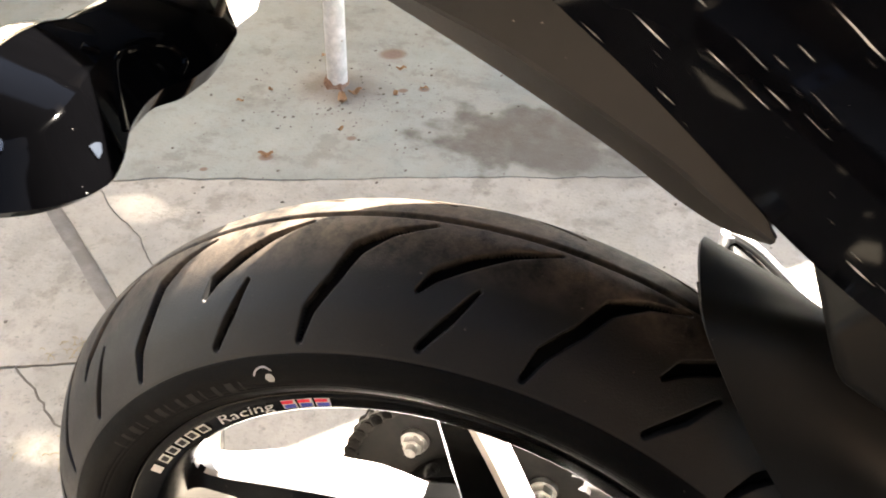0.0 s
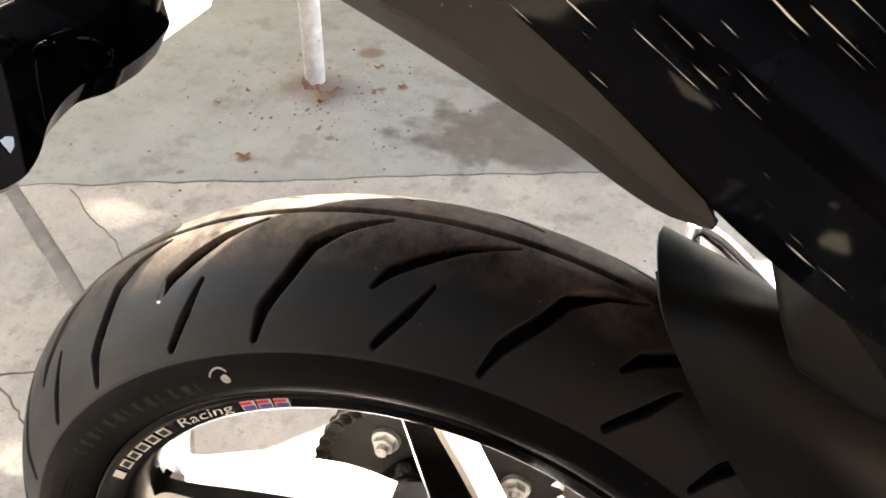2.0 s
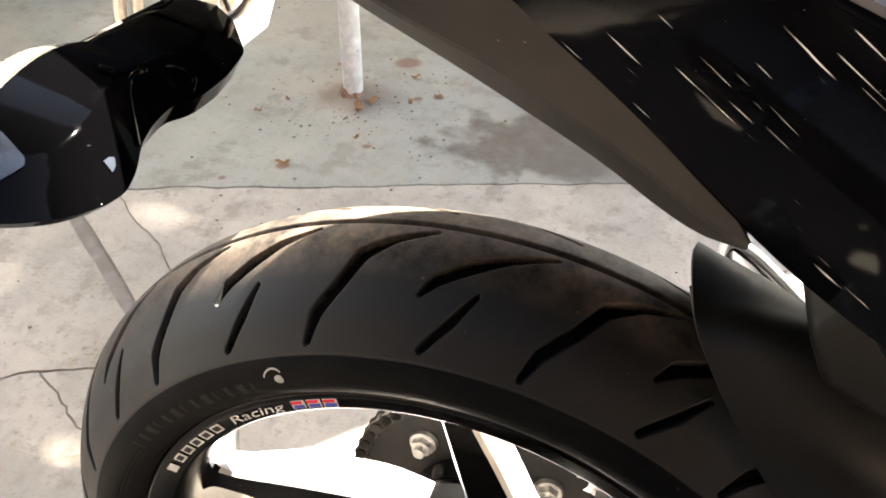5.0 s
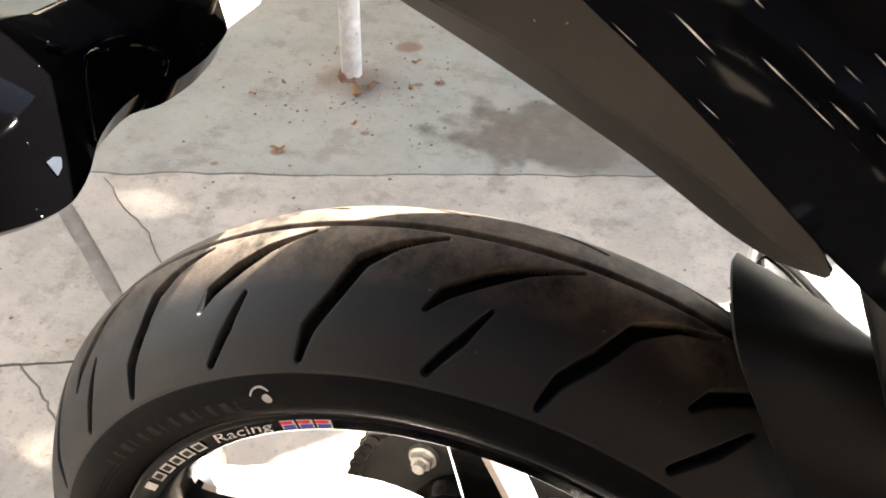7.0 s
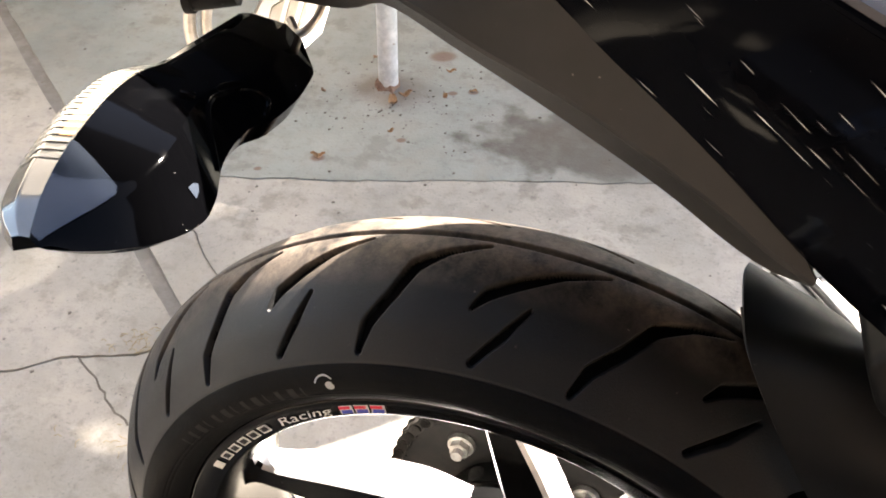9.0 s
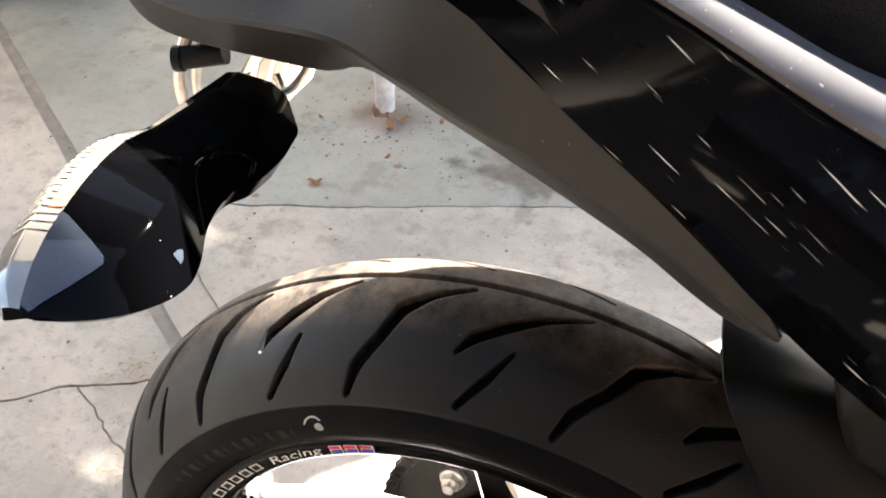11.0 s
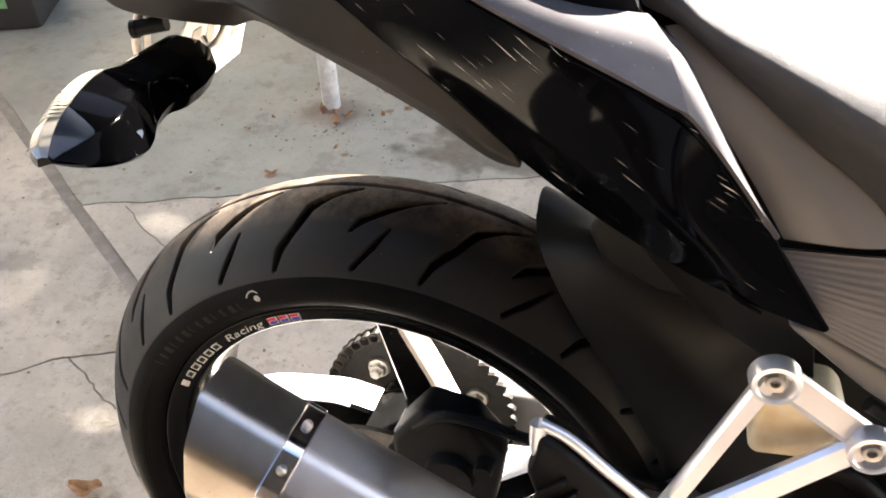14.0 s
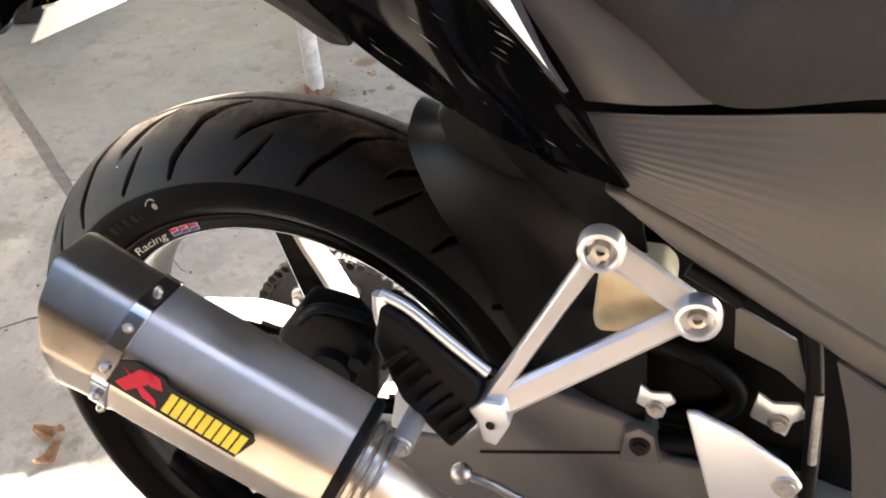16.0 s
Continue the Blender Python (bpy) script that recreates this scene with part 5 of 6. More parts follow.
# indicators: a square stalk that runs into a faceted head, with a ribbed clear lens behind the ridge
def indicator(sgn):
    ind = new("indicator")
    ind.parent = bike
    ind.location = (0, 0, AXLE)
    tagged(ind, "black indicator with clear lens")
    #          y: -      rear edge, ridge,  bevel,  front edge, rear z, ridge z, bevel z, front z, underside z
    stations = [(0.056, -0.153, -0.14, -0.122, -0.114, 0.437, 0.446, 0.444, 0.438, 0.428),
                (0.07, -0.151, -0.138, -0.116, -0.104, 0.437, 0.447, 0.445, 0.437, 0.426),
                (0.085, -0.149, -0.136, -0.108, -0.093, 0.437, 0.448, 0.445, 0.436, 0.425),
                (0.108, -0.146, -0.134, -0.103, -0.089, 0.437, 0.449, 0.445, 0.434, 0.424),
                (0.128, -0.143, -0.134, -0.104, -0.09, 0.437, 0.449, 0.445, 0.432, 0.423),
                (0.1335, -0.1425, -0.134, -0.107, -0.0945, 0.437, 0.449, 0.445, 0.432, 0.423),
                (0.1365, -0.1505, -0.133, -0.108, -0.0955, 0.437, 0.45, 0.445, 0.432, 0.423),
                (0.15, -0.155, -0.1315, -0.108, -0.0955, 0.437, 0.4525, 0.446, 0.43, 0.42),
                (0.163, -0.1535, -0.129, -0.104, -0.0925, 0.437, 0.4535, 0.446, 0.428, 0.418),
                (0.176, -0.151, -0.1265, -0.099, -0.086, 0.437, 0.453, 0.445, 0.425, 0.417),
                (0.188, -0.1465, -0.124, -0.097, -0.0825, 0.437, 0.4515, 0.443, 0.423, 0.418),
                (0.2, -0.1425, -0.1215, -0.098, -0.083, 0.436, 0.449, 0.441, 0.424, 0.42),
                (0.212, -0.1385, -0.119, -0.101, -0.087, 0.435, 0.4455, 0.438, 0.426, 0.422),
                (0.222, -0.134, -0.1165, -0.105, -0.094, 0.434, 0.4415, 0.436, 0.428, 0.425),
                (0.229, -0.129, -0.114, -0.109, -0.101, 0.433, 0.4375, 0.434, 0.43, 0.428),
                (0.2335, -0.12, -0.1125, -0.1105, -0.107, 0.432, 0.4345, 0.4325, 0.432, 0.432)]
    S = np.array(stations)
    fine = np.linspace(0.056, 0.2335, 120)
    F = np.array([np.interp(fine, S[:, 0], S[:, k]) for k in range(1, 10)])
    for _ in range(9):
        F[:, 1:-1] = 0.25 * F[:, :-2] + 0.5 * F[:, 1:-1] + 0.25 * F[:, 2:]

    def ring(y, grow=0.0):
        """The cross-section at y: breakpoints rear, crown of the lens, ridge, bevel, front, underside twice."""
        xl, xr_, xb, xf, zl, zr, zb, zf, zu = [np.interp(y, fine, F[k]) for k in range(9)]
        return np.array([(xl - grow, zl - 0.004), (xl + 0.12 * (xr_ - xl) - grow, zl + 0.35 * (zr - zl) + grow), (xl + 0.50 * (xr_ - xl), zl + 0.86 * (zr - zl) + grow), (xr_, zr + grow),
                         (xb, zb + grow), (xf + grow, zf), (xf - 0.006, zu), (xl + 0.010, zu), (xl - grow, zl - 0.004)])

    def skin(y0, y1, u0, u1, nu, nv, grow=0.0):
        """Surface between two stations and two breakpoints (may be fractions)."""
        G = []
        for y in np.linspace(y0, y1, nu):
            r_ = ring(y, grow)
            row = []
            for u in np.linspace(u0, u1, nv):
                i = min(int(u), len(r_) - 2)
                p = r_[i] + (r_[i + 1] - r_[i]) * (u - i)
                row.append((p[0], -sgn * y, p[1]))
            G.append(row)
        return np.array(G)

    def sheet(name, mat, label, G, thick=0.0, angle=24):
        bm = bmesh.new()
        shell(bm, G, thick)
        return part(name, bm, mat, ind, label, angle)

    bm = bmesh.new()
    shell(bm, skin(0.056, 0.1335, 0, 8, 30, 65), 0.0)
    bmesh.ops.remove_doubles(bm, verts=bm.verts, dist=1e-5)
    bmesh.ops.holes_fill(bm, edges=bm.edges)
    part("stalk", bm, LAMP_BLACK, ind, "", 40)
    bm = bmesh.new()
    shell(bm, skin(0.133, 0.2335, 3, 8, 60, 51), 0.0)
    for g in (ring(0.133), ring(0.2335)):
        y_ = 0.133 if g is not None and abs(g[0][0] - ring(0.133)[0][0]) < 1e-9 else 0.2335
        bm.faces.new([bm.verts.new((p[0], -sgn * y_, p[1])) for p in g[:-1]])
    part("housing", bm, LAMP_BLACK, ind, "gloss black faceted indicator housing", 38)
    bm = bmesh.new()
    shell(bm, skin(0.1350, 0.2335, 0, 3, 60, 25, 0.0003), 0.0)
    back = ring(0.1350, 0.0003)
    bm.faces.new([bm.verts.new((p[0], -sgn * 0.1350, p[1])) for p in back[:4]])
    part("lens", bm, LENS_WHITE, ind, "clear ribbed lens", 50)
    for k in range(20):
        y0 = 0.1385 + 0.0036 * k
        sheet("lens_rib", LENS_RIB, "", skin(y0, y0 + 0.0015, 0.9, 2.97, 3, 9, 0.0008))
    sheet("amber_strip", AMBER, "amber glow of the bulb behind the lens", skin(0.150, 0.198, 2.40, 2.93, 16, 5, 0.0007))
    # the lens wraps over the ridge at the tip
    G = []
    for y in np.linspace(0.2000, 0.2325, 16):
        r_ = ring(y, 0.0005)
        reach = min(1.0, 0.10 + (y - 0.2000) / 0.008)
        G.append([((r_[3] + (r_[4] - r_[3]) * f * reach)[0], -sgn * y, (r_[3] + (r_[4] - r_[3]) * f * reach)[1] + 0.0004) for f in np.linspace(0, 1, 6)])
    sheet("lens_tip", LENS_BLUE, "smoky clear lens wrapped round the tip", np.array(G))
    # drain reflector on the bevel, the pocket under the stalk and a small moulded latch
    G = []
    for y, a_, b_ in ((0.1820, 4.60, 4.62), (0.1840, 4.54, 4.68), (0.1870, 4.52, 4.70)):
        r_ = ring(y, 0.0006)
        G.append([((r_[4] + (r_[5] - r_[4]) * (f - 4))[0], -sgn * y, (r_[4] + (r_[5] - r_[4]) * (f - 4))[1]) for f in (a_, (a_ + b_) / 2, b_)])
    sheet("drain_window", LENS_BLUE, "small smoky moulded window", np.array(G))
    loop = []
    for y, f in ((0.1660, 0.92), (0.1480, 0.20), (0.1340, 0.10), (0.1240, 0.25), (0.1220, 0.60), (0.1290, 0.88)):
        r_ = ring(y, 0.0)
        p = r_[4] + (r_[5] - r_[4]) * f
        loop.append((p[0], -sgn * y, p[1]))
    bm = bmesh.new()
    tube(bm, loop, 0.0011, 8, 40)
    part("pocket_rim", bm, LAMP_BLACK, ind, "raised rim of a moulded pocket")
    bm = bmesh.new()
    r_ = ring(0.150, 0.0)
    p = r_[3] + (r_[4] - r_[3]) * 0.8
    box(bm, (0.006, 0.004, 0.003), pose(p[0], -sgn * 0.150, p[1], 0, 20, 30), 0.001)
    part("latch", bm, LAMP_BLACK, ind)
    return ind


indicator(1)
indicator(-1)

# exhaust silencer
d = Vector((0.90, 0.0, -0.43)).normalized()
c0 = Vector((-0.018, -0.225, 0.222))
side_ = Vector((0, -1, 0))
up_ = side_.cross(d)
if up_.z < 0:
    up_ = -up_
HEX = [(-0.60, 1.0), (0.25, 1.0), (0.80, 0.62), (1.0, 0.10), (0.92, -0.42), (0.45, -0.95), (-0.45, -1.0), (-0.95, -0.5), (-1.0, 0.45)]


def section(bm, k, scale, shear=0.0, rounded=6):
    """One ring of the silencer k metres along its axis."""
    pts = []
    m = len(HEX)
    for i in range(m):
        a_, b_, c_ = np.array(HEX[i - 1]), np.array(HEX[i]), np.array(HEX[(i + 1) % m])
        for f in np.linspace(0, 1, rounded):
            p_, q_ = b_ + (a_ - b_) * 0.19, b_ + (c_ - b_) * 0.19
            pts.append((1 - f) ** 2 * p_ + 2 * f * (1 - f) * b_ + f ** 2 * q_)
    return [bm.verts.new(c0 + d * (k + shear * v) + side_ * (0.044 * scale * u) + up_ * (0.048 * scale * v)) for u, v in pts]


def rings_to(bm, rings, cap=(False, False)):
    for a_, b_ in zip(rings[:-1], rings[1:]):
        for i in range(len(a_)):
            bm.faces.new((a_[i], a_[(i + 1) % len(a_)], b_[(i + 1) % len(a_)], b_[i]))
    if cap[0]:
        bm.faces.new(rings[0][::-1])
    if cap[1]:
        bm.faces.new(rings[-1])


bm = bmesh.new()
rings_to(bm, [section(bm, k, s) for k, s in ((0.012, 1.0), (0.05, 1.0), (0.10, 0.995), (0.15, 0.985), (0.174, 0.97), (0.180, 0.92))], (True, True))
exhaust = bpart("silencer", bm, TITANIUM, "brushed titanium exhaust silencer", 30)
bm = bmesh.new()
rings_to(bm, [section(bm, k, s) for k, s in ((0.0050, 1.005), (0.0060, 1.030), (0.0180, 1.030), (0.0190, 1.005))])
part("band", bm, POLISHED, exhaust, "riveted polished band", 30)
bm = bmesh.new()
rings_to(bm, [section(bm, k, s, sh) for k, s, sh in ((0.0055, 1.0, 0.0), (-0.008, 1.012, -0.007), (-0.018, 1.025, -0.016), (-0.0270, 1.04, -0.0245), (-0.0292, 1.025, -0.0250), (-0.0288, 0.98, -0.0250), (-0.012, 0.80, -0.012))])
part("end_cap", bm, CAP_STEEL, exhaust, "faceted matt steel end cap", 30)
for u, v in ((0.54, 0.82), (0.93, 0.36), (1.00, -0.16), (0.72, -0.70), (-0.15, 1.02)):
    bm = bmesh.new()
    p_ = c0 + d * 0.012 + side_ * (0.0455 * u) + up_ * (0.050 * v)
    n_ = (side_ * u + up_ * v * 0.6).normalized()
    bmesh.ops.create_uvsphere(bm, u_segments=14, v_segments=8, radius=0.0034, matrix=Matrix.Translation(p_))
    part("rivet", bm, STEEL, exhaust)
bm = bmesh.new()
rings_to(bm, [section(bm, k, s) for k, s in ((0.1735, 0.975), (0.174, 0.995), (0.1800, 0.985), (0.182, 0.93))])
part("front_band", bm, MATT_BLACK, exhaust, "dark band at the front of the silencer", 30)
bm = bmesh.new()
tube(bm, [tuple(c0 + d * 0.172), tuple(c0 + d * 0.204 + Vector((0, 0.002, -0.008))), (0.222, -0.205, 0.075), (0.30, -0.160, 0.03), (0.40, -0.120, -0.03), (0.50, -0.09, -0.10)], [0.026, 0.022, 0.022, 0.022, 0.022, 0.022], 24, 40)
bpart("exhaust_pipe", bm, TITANIUM, "bare exhaust link pipe")
for k_, s_ in ((0.1840, 0.76), (0.1910, 0.70), (0.1980, 0.64)):
    bm = bmesh.new()
    rings_to(bm, [section(bm, k_ + e_, s_ * f_) for e_, f_ in ((0.0, 0.90), (0.0006, 1.0), (0.0038, 1.0), (0.0044, 0.90))])
    part("flange_ring", bm, STEEL, exhaust, "bright stepped ring at the silencer's inlet", 30)

# badge on the silencer: a black plate with plain coloured shapes


def badge(outline, lift):
    """A flat shape on the silencer's outer face: (along the axis, up the face) in metres."""
    bm = bmesh.new()
    face_n = (side_ * 0.88 - up_ * 0.05 + up_ * 0.18).normalized()
    a_ax = Matrix.Rotation(radians(-1), 3, face_n) @ d
    b_ax = face_n.cross(a_ax)
    if b_ax.z < 0:
        b_ax = -b_ax
    o = c0 + d * 0.018 + side_ * 0.0450 + up_ * 0.026
    top = [bm.verts.new(o + a_ax * x + b_ax * y + face_n * lift) for x, y in ((x_, 0.8 * y_ + 0.0025) for x_, y_ in outline)]
    low = [bm.verts.new(v.co - face_n * (0.0012 + lift)) for v in top]
    bm.faces.new(top)
    for i in range(len(top)):
        j = (i + 1) % len(top)
        bm.faces.new((top[i], low[i], low[j], top[j]))
    return bm


part("badge", badge([(0.0, -0.018), (0.004, 0.008), (0.014, 0.016), (0.034, 0.016), (0.040, 0.011), (0.099, 0.011), (0.102, 0.005), (0.095, -0.018)], 0.0016), STICKER_BLACK, exhaust, "black badge plate")
for shape in ([(0.006, -0.012), (0.014, -0.015), (0.030, 0.008), (0.026, 0.014), (0.018, 0.012)], [(0.008, 0.006), (0.014, 0.002), (0.034, -0.008), (0.036, -0.014), (0.026, -0.012)], [(0.022, 0.014), (0.032, 0.014), (0.036, 0.004), (0.028, 0.002)]):
    part("badge_mark", badge(shape, 0.0022), STICKER_RED, exhaust, "red badge mark")
for k in range(9):
    x = 0.040 + 0.0063 * k
    part("badge_bar", badge([(x, -0.014), (x + 0.0050, -0.014), (x + 0.0075, 0.007), (x + 0.0025, 0.007)], 0.0022), STICKER_YELLOW, exhaust, "yellow badge bar")

# clamp and hanger bolt between footrest and silencer
bm = bmesh.new()
tube(bm, [(0.1765, -0.204, 0.1540), (0.1755, -0.135, 0.1480)], 0.0085, 24, 6)
prism(bm, [(0.146, 0.112), (0.152, 0.152), (0.172, 0.168), (0.205, 0.148), (0.215, 0.130), (0.190, 0.116)], -0.150, -0.138, 0.003)
bpart("silencer_mount", bm, SILVER, "silver silencer mount")
bm = bmesh.new()
bolt(bm, (0.1765, -0.205, 0.1540), (0, -1, 0), 0.0066, 0.006)
bpart("mount_bolt", bm, STEEL)
bm = bmesh.new()
tube(bm, [(0.205, -0.150, 0.080), (0.235, -0.150, 0.072), (0.29, -0.145, 0.040), (0.36, -0.14, 0.0)], 0.004, 12, 20)
bmesh.ops.create_uvsphere(bm, u_segments=14, v_segments=10, radius=0.009, matrix=Matrix.Translation((0.205, -0.152, 0.082)))
bpart("brake_rod", bm, STEEL, "chromed rod with a ball end")

# fluid reservoir, hoses and the clutter ahead of the hanger
bm = bmesh.new()
prism(bm, [(0.292, 0.268), (0.290, 0.214), (0.294, 0.204), (0.335, 0.208), (0.345, 0.222), (0.345, 0.258), (0.335, 0.268)], -0.106, -0.070, 0.006, 4)
bpart("fluid_reservoir", bm, CREAM, "cream translucent fluid reservoir")
bm = bmesh.new()
tube(bm, [(0.30, -0.060, 0.175), (0.335, -0.062, 0.172), (0.378, -0.062, 0.160), (0.402, -0.062, 0.140), (0.400, -0.060, 0.118), (0.375, -0.058, 0.100), (0.34, -0.055, 0.095)], 0.008, 14, 50)
bpart("breather_hose", bm, MATT_BLACK, "black rubber hose")
bm = bmesh.new()
prism(bm, [(0.386, 0.236), (0.391, 0.200), (0.424, 0.186), (0.447, 0.168), (0.430, 0.215)], -0.092, -0.088, 0.001)
bpart("inner_panel", bm, SATIN_GREY, "satin inner panel")
bm = bmesh.new()
prism(bm, [(0.364, 0.162), (0.372, 0.163), (0.400, 0.152), (0.440, 0.127), (0.452, 0.112), (0.446, 0.096), (0.436, 0.085), (0.440, 0.040), (0.400, 0.040), (0.392, 0.080)], -0.126, -0.120, 0.002, 3)
heel = bpart("heel_guard", bm, SILVER, "bright aluminium heel guard")
bm = bmesh.new()
bolt(bm, (0.440, -0.126, 0.111), (0, -1, 0), 0.0075, 0.005, False)
part("heel_bolt", bm, STEEL, heel)
bm = bmesh.new()
prism(bm, [(0.300, 0.135), (0.30, 0.30), (0.36, 0.30), (0.46, 0.24), (0.56, 0.20), (0.56, -0.05), (0.46, -0.05), (0.34, 0.02)], -0.048, 0.06, 0.01, 3)
bpart("rear_frame", bm, MATT_BLACK, "black inner frame and shock housing")
bm = bmesh.new()
tube(bm, [(0.436, -0.098, 0.232), (0.446, -0.100, 0.190), (0.456, -0.100, 0.130), (0.462, -0.100, 0.080)], 0.006, 12, 24)
bpart("cable", bm, MATT_BLACK)
bm = bmesh.new()
tube(bm, [(0.450, -0.104, 0.182), (0.455, -0.104, 0.140), (0.458, -0.104, 0.118)], 0.0035, 10, 12)
bpart("cable_sleeve", bm, STEEL)
bm = bmesh.new()
loft(bm, [[(0.452, -0.118, 0.225), (0.475, -0.114, 0.160), (0.492, -0.110, 0.086), (0.50, -0.108, 0.0)], [(0.505, -0.132, 0.205), (0.52, -0.130, 0.150), (0.53, -0.128, 0.08), (0.54, -0.126, 0.0)], [(0.60, -0.140, 0.19), (0.60, -0.140, 0.14), (0.60, -0.140, 0.08), (0.60, -0.140, 0.0)]], 20, 12, 0.004)
bpart("frame_cover", bm, SATIN_GREY, "satin brown-black frame cover", 60)
# bright plates added where sunlit floor would show through openings in the frame
for x, z, s in ((0.344, 0.140, 0.017), (0.431, 0.148, 0.022)):
    bm = bmesh.new()
    prism(bm, [(x - s * 0.9, z - s * 0.3), (x - s * 0.8, z + s * 0.8), (x - s * 0.3, z + s * 0.45), (x + s * 0.5, z + s * 0.6), (x + s * 0.85, z + s * 0.1), (x + s * 0.45, z - s * 0.25), (x + s * 0.35, z - s * 0.9), (x - s * 0.2, z - s * 0.6)], -0.094, -0.090, 0.0015)
    bpart("gap_plate", bm, SILVER, "bright plate in place of sunlit floor seen through the frame")
    bm = bmesh.new()
    bolt(bm, (x, -0.094, z - 0.006), (0, -1, 0), 0.006, 0.006)
    bpart("gap_bolt", bm, STEEL)

# lettering on the rim: plain white and coloured bars, and one word
RR, RY = 0.2205, WY - 0.0592


def rim_point(deg, dr, lift=0.0006):
    """A place on the rim's outer face, dr outward from the lettering's middle line."""
    r = RR + dr
    y = np.interp(r, [0.2150, 0.2235, 0.2265], [WY - 0.0570, WY - 0.0590, WY - 0.0610])
    return (r * math.cos(radians(deg)), y - lift, r * math.sin(radians(deg)))


def rim_patch(a0, a1, r0, r1, lift=0.0006, slant=0.0):
    bm = bmesh.new()
    n = 6
    G = np.array([[rim_point(a0 + (a1 - a0) * i / n + slant * j, r0 + (r1 - r0) * j, lift) for j in (0, 1)] for i in range(n + 1)])
    return shell(bm, G, 0.0)


def rim_word(words, a0, a1, height, lift):
    bm, width = text_mesh(words, 1.0, 0.25)
    for v in bm.verts:
        f = v.co.x / width
        v.co = Vector(rim_point(a0 + (a1 - a0) * f, (v.co.y - 0.33) * height, lift))
    return bm


part("rim_badge", rim_patch(152.6, 150.4, -0.0035, 0.0035), STICKER_WHITE, wheel, "white outline badge on the rim")
for k in range(5):
    a = 148.8 - 3.3 * k
    part("rim_bar", rim_patch(a, a - 2.4, -0.0035, 0.0035), STICKER_WHITE, wheel, "white rim lettering bar")
    part("rim_bar_core", rim_patch(a - 0.4, a - 2.0, -0.0022, 0.0022, 0.0010), STICKER_BLACK, wheel)
part("rim_word", rim_word("Racing", 130.8, 118.2, 0.0105, 0.0006), STICKER_WHITE, wheel, "white lettering on the rim")
for k in range(3):
    a = 116.8 - 3.0 * k
    part("rim_mark", rim_patch(a, a - 2.6, -0.0042, 0.0042, 0.0006, -0.5), STICKER_WHITE, wheel)
    part("rim_mark_red", rim_patch(a - 0.25, a - 2.4, 0.0004, 0.0036, 0.0010, -0.3), STICKER_RED, wheel, "red part of the rim mark")
    part("rim_mark_blue", rim_patch(a - 0.25, a - 2.4, -0.0036, -0.0002, 0.0010, -0.3), STICKER_BLUE, wheel, "blue part of the rim mark")

# worn print on the tyre's sidewall
for k in range(13):
    a = 146 - 2.35 * k
    bm = bmesh.new()
    G = np.array([[((r_) * math.cos(radians(a + da)), y_ - 0.0004, (r_) * math.sin(radians(a + da))) for r_, y_ in ((0.2445, WY - 0.0729), (0.2490, WY - 0.0745), (0.2530, WY - 0.0750))] for da in (0, -0.35 - 0.9 * ((k * 7) % 3) / 2)])
    part("sidewall_print", shell(bm, G, 0.0), SIDEWALL_MARK, wheel, "worn print on the sidewall")


def wall_patch(r, deg, rad, a0, a1, q0, q1, name, label):
    """A small flat mark on the tyre's sidewall: part of a ring round a place."""
    bm = bmesh.new()
    G = []
    for s_ in np.linspace(radians(a0), radians(a1), 17):
        row = []
        for q in (q0, q1):
            rr, th = r + rad * q * math.cos(s_), radians(deg) + rad * q * math.sin(s_) / r
            y = WY - 0.0006 - np.interp(rr, [0.2395, 0.2470, 0.2535, 0.2585, 0.2655], [0.0700, 0.0740, 0.0748, 0.0735, 0.0695])
            row.append((rr * math.cos(th), y, rr * math.sin(th)))
        G.append(row)
    part(name, shell(bm, np.array(G), 0.0), DOT, wheel, label)


wall_patch(0.2525, 112.7, 0.0030, 0, 360, 0.05, 1.0, "paint_dot", "pale paint dot on the sidewall")
wall_patch(0.2525, 113.4, 0.0075, -50, 70, 0.86, 1.0, "paint_arc", "pale painted arc on the sidewall")

# ---- small litter on the floor ----
rng = random.Random(4)


def leaf(x, y, size, turn):
    bm = bmesh.new()
    G = np.array([[(size * (i / 6 - 0.5), size * 0.28 * j * math.sin(math.pi * (0.08 + 0.84 * i / 6)), 0.004 + size * (0.10 * abs(j) + 0.16 * math.sin(i * 1.1 + x * 9))) for j in (-1, -0.4, 0, 0.4, 1)] for i in range(7)])
    G[:, :, 2] -= G[:, :, 2].min() - 0.0004
    shell(bm, G, 0.0006)
    ob = part("dry_leaf", bm, LEAF, None)
    ob.matrix_world = pose(x, y, 0, 0, 0, turn)
    return tagged(ob, "curled dry brown leaf on the concrete", "leaf", "fallen leaves")


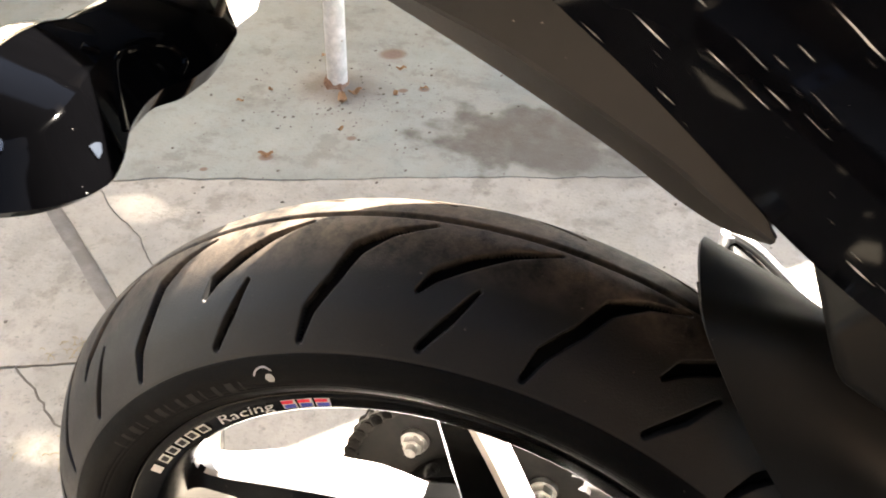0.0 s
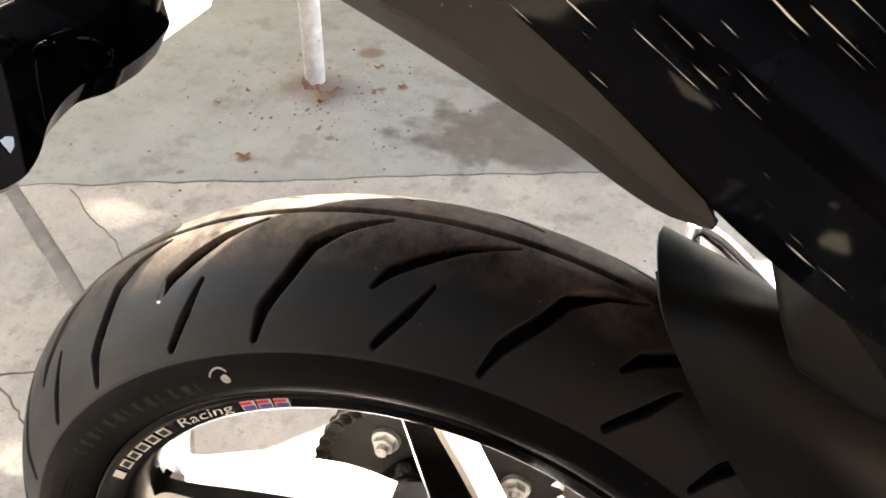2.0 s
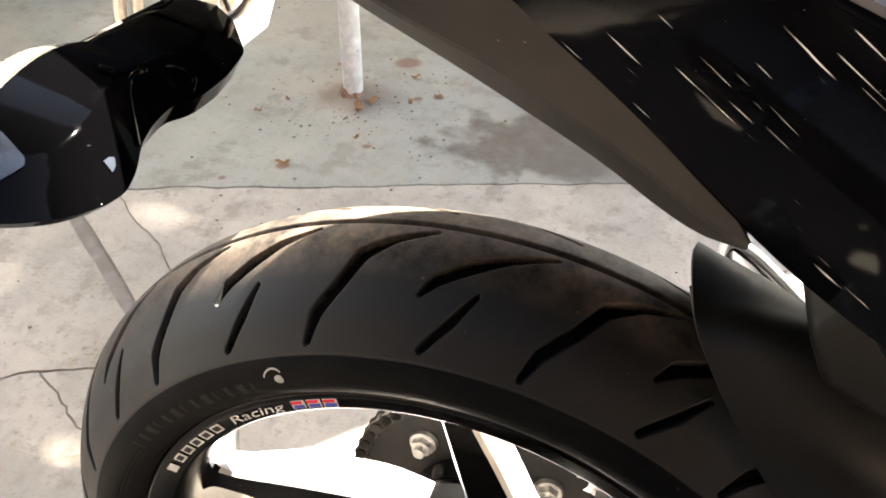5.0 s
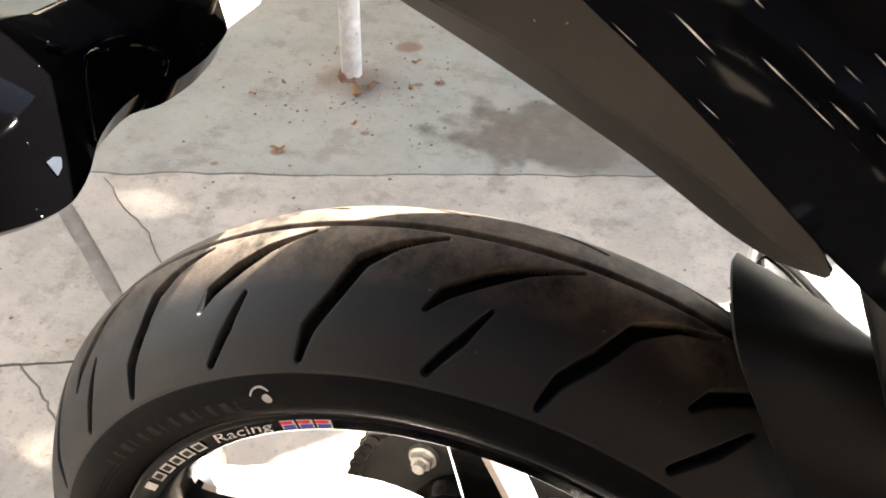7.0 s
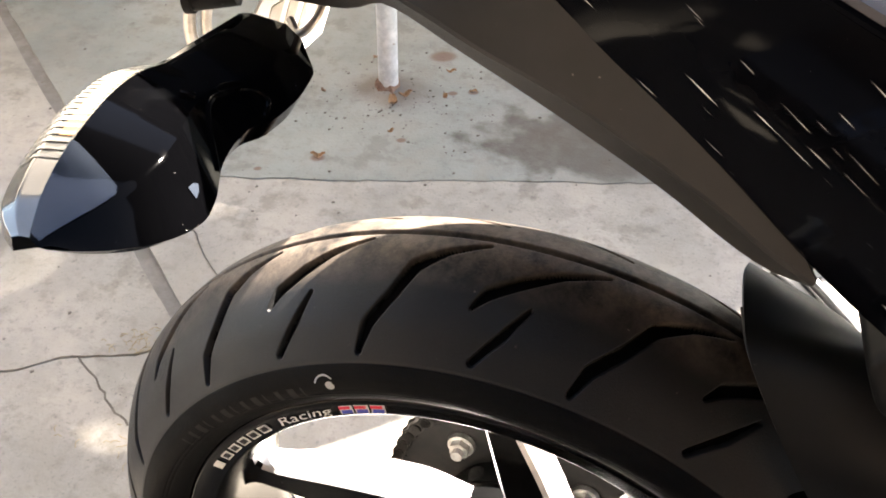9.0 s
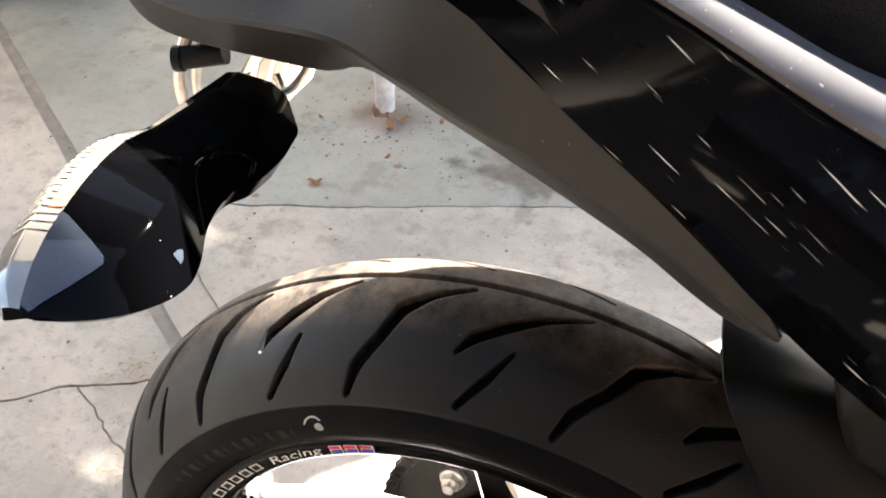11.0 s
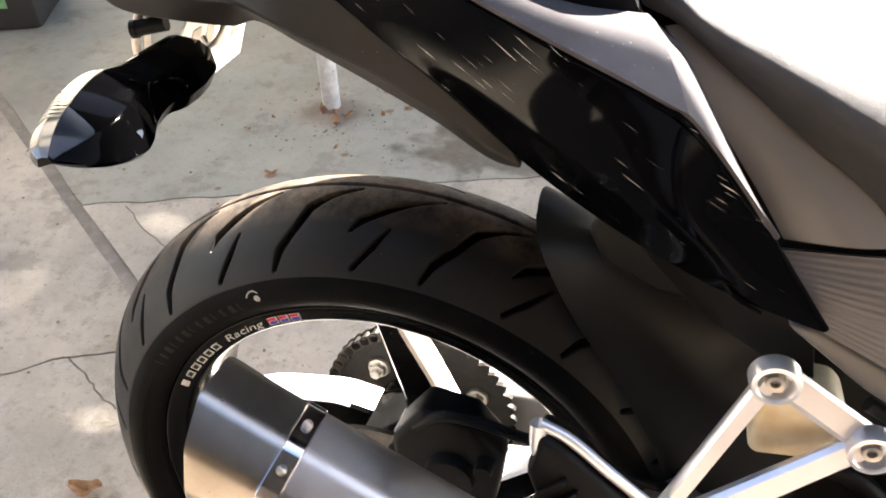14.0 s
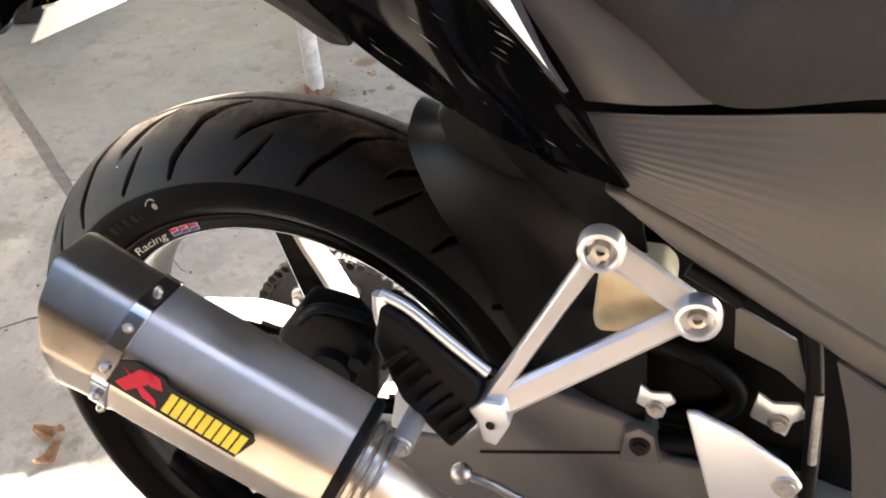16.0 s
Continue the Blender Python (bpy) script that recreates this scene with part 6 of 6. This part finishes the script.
for x, y, s, t in ((-0.569, 0.872, 0.028, 20), (-0.475, 0.05, 0.045, 70), (-0.50, 0.085, 0.05, 10), (-0.505, 1.10, 0.035, 120), (-0.49, 1.135, 0.03, 40), (-0.60, 1.26, 0.04, 75), (-0.43, 1.26, 0.022, 15), (-0.36, 1.20, 0.018, 0), (-0.41, 1.16, 0.018, 95), (-0.47, 1.0, 0.016, 60), (-0.70, 1.03, 0.016, 30), (-0.66, 1.09, 0.016, 140)):
    leaf(x, y, s, t)
bm = bmesh.new()
for k in range(420):
    x, y = rng.uniform(-1.3, 0.35), rng.uniform(0.15, 1.6)
    if rng.random() < 0.4:
        x, y = rng.gauss(-0.50, 0.10), rng.gauss(1.13, 0.09)
    r = rng.choice((0.0010, 0.0014, 0.0018, 0.0028))
    bmesh.ops.create_icosphere(bm, subdivisions=1, radius=r, matrix=pose(x, y, r * 0.4, 0, 0, rng.uniform(0, 90)) @ Matrix.Diagonal((1.3, 1, 0.6, 1)))
tagged(part("grit", bm, GRIT, None), "scattered grit and crumbs on the concrete", "grit", "", "stuff")


# dry straw and crumbs caught at the end of the crack
bm = bmesh.new()
for k in range(46):
    x, y = rng.gauss(-0.615, 0.022), rng.gauss(0.355, 0.016)
    if k % 4 == 0:
        x, y = rng.gauss(-0.56, 0.03), rng.gauss(0.20, 0.03)
    a_ = rng.uniform(0, 2 * math.pi)
    l_ = rng.uniform(0.006, 0.020)
    z_ = rng.uniform(0.0005, 0.004)
    tube(bm, [(x, y, z_), (x + l_ * 0.5 * math.cos(a_), y + l_ * 0.5 * math.sin(a_), z_ + 0.002), (x + l_ * math.cos(a_ + 0.3), y + l_ * math.sin(a_ + 0.3), z_)], 0.0006, 5, 6)
tagged(part("straw", bm, STRAW, None), "dry straw bits caught along the crack", "straw", "", "stuff")

# a dark bin with a green label at the far edge of the floor
bin_ = new("waste_bin")
bin_.matrix_world = pose(-1.72, 1.46, 0, 0, 0, 20)
bm = bmesh.new()
box(bm, (0.34, 0.26, 0.34), pose(0, 0, 0.17), 0.02)
part("body", bm, BIN_BLACK, bin_)
bm = bmesh.new()
box(bm, (0.36, 0.28, 0.02), pose(0, 0, 0.345), 0.008)
part("rim", bm, BIN_BLACK, bin_)
bm = bmesh.new()
box(bm, (0.09, 0.003, 0.06), pose(0.05, -0.1315, 0.10), 0.001)
part("sticker", bm, GREEN, bin_, "pale green sticker")
tagged(bin_, "black plastic bin with a pale green sticker on the floor", "bin")
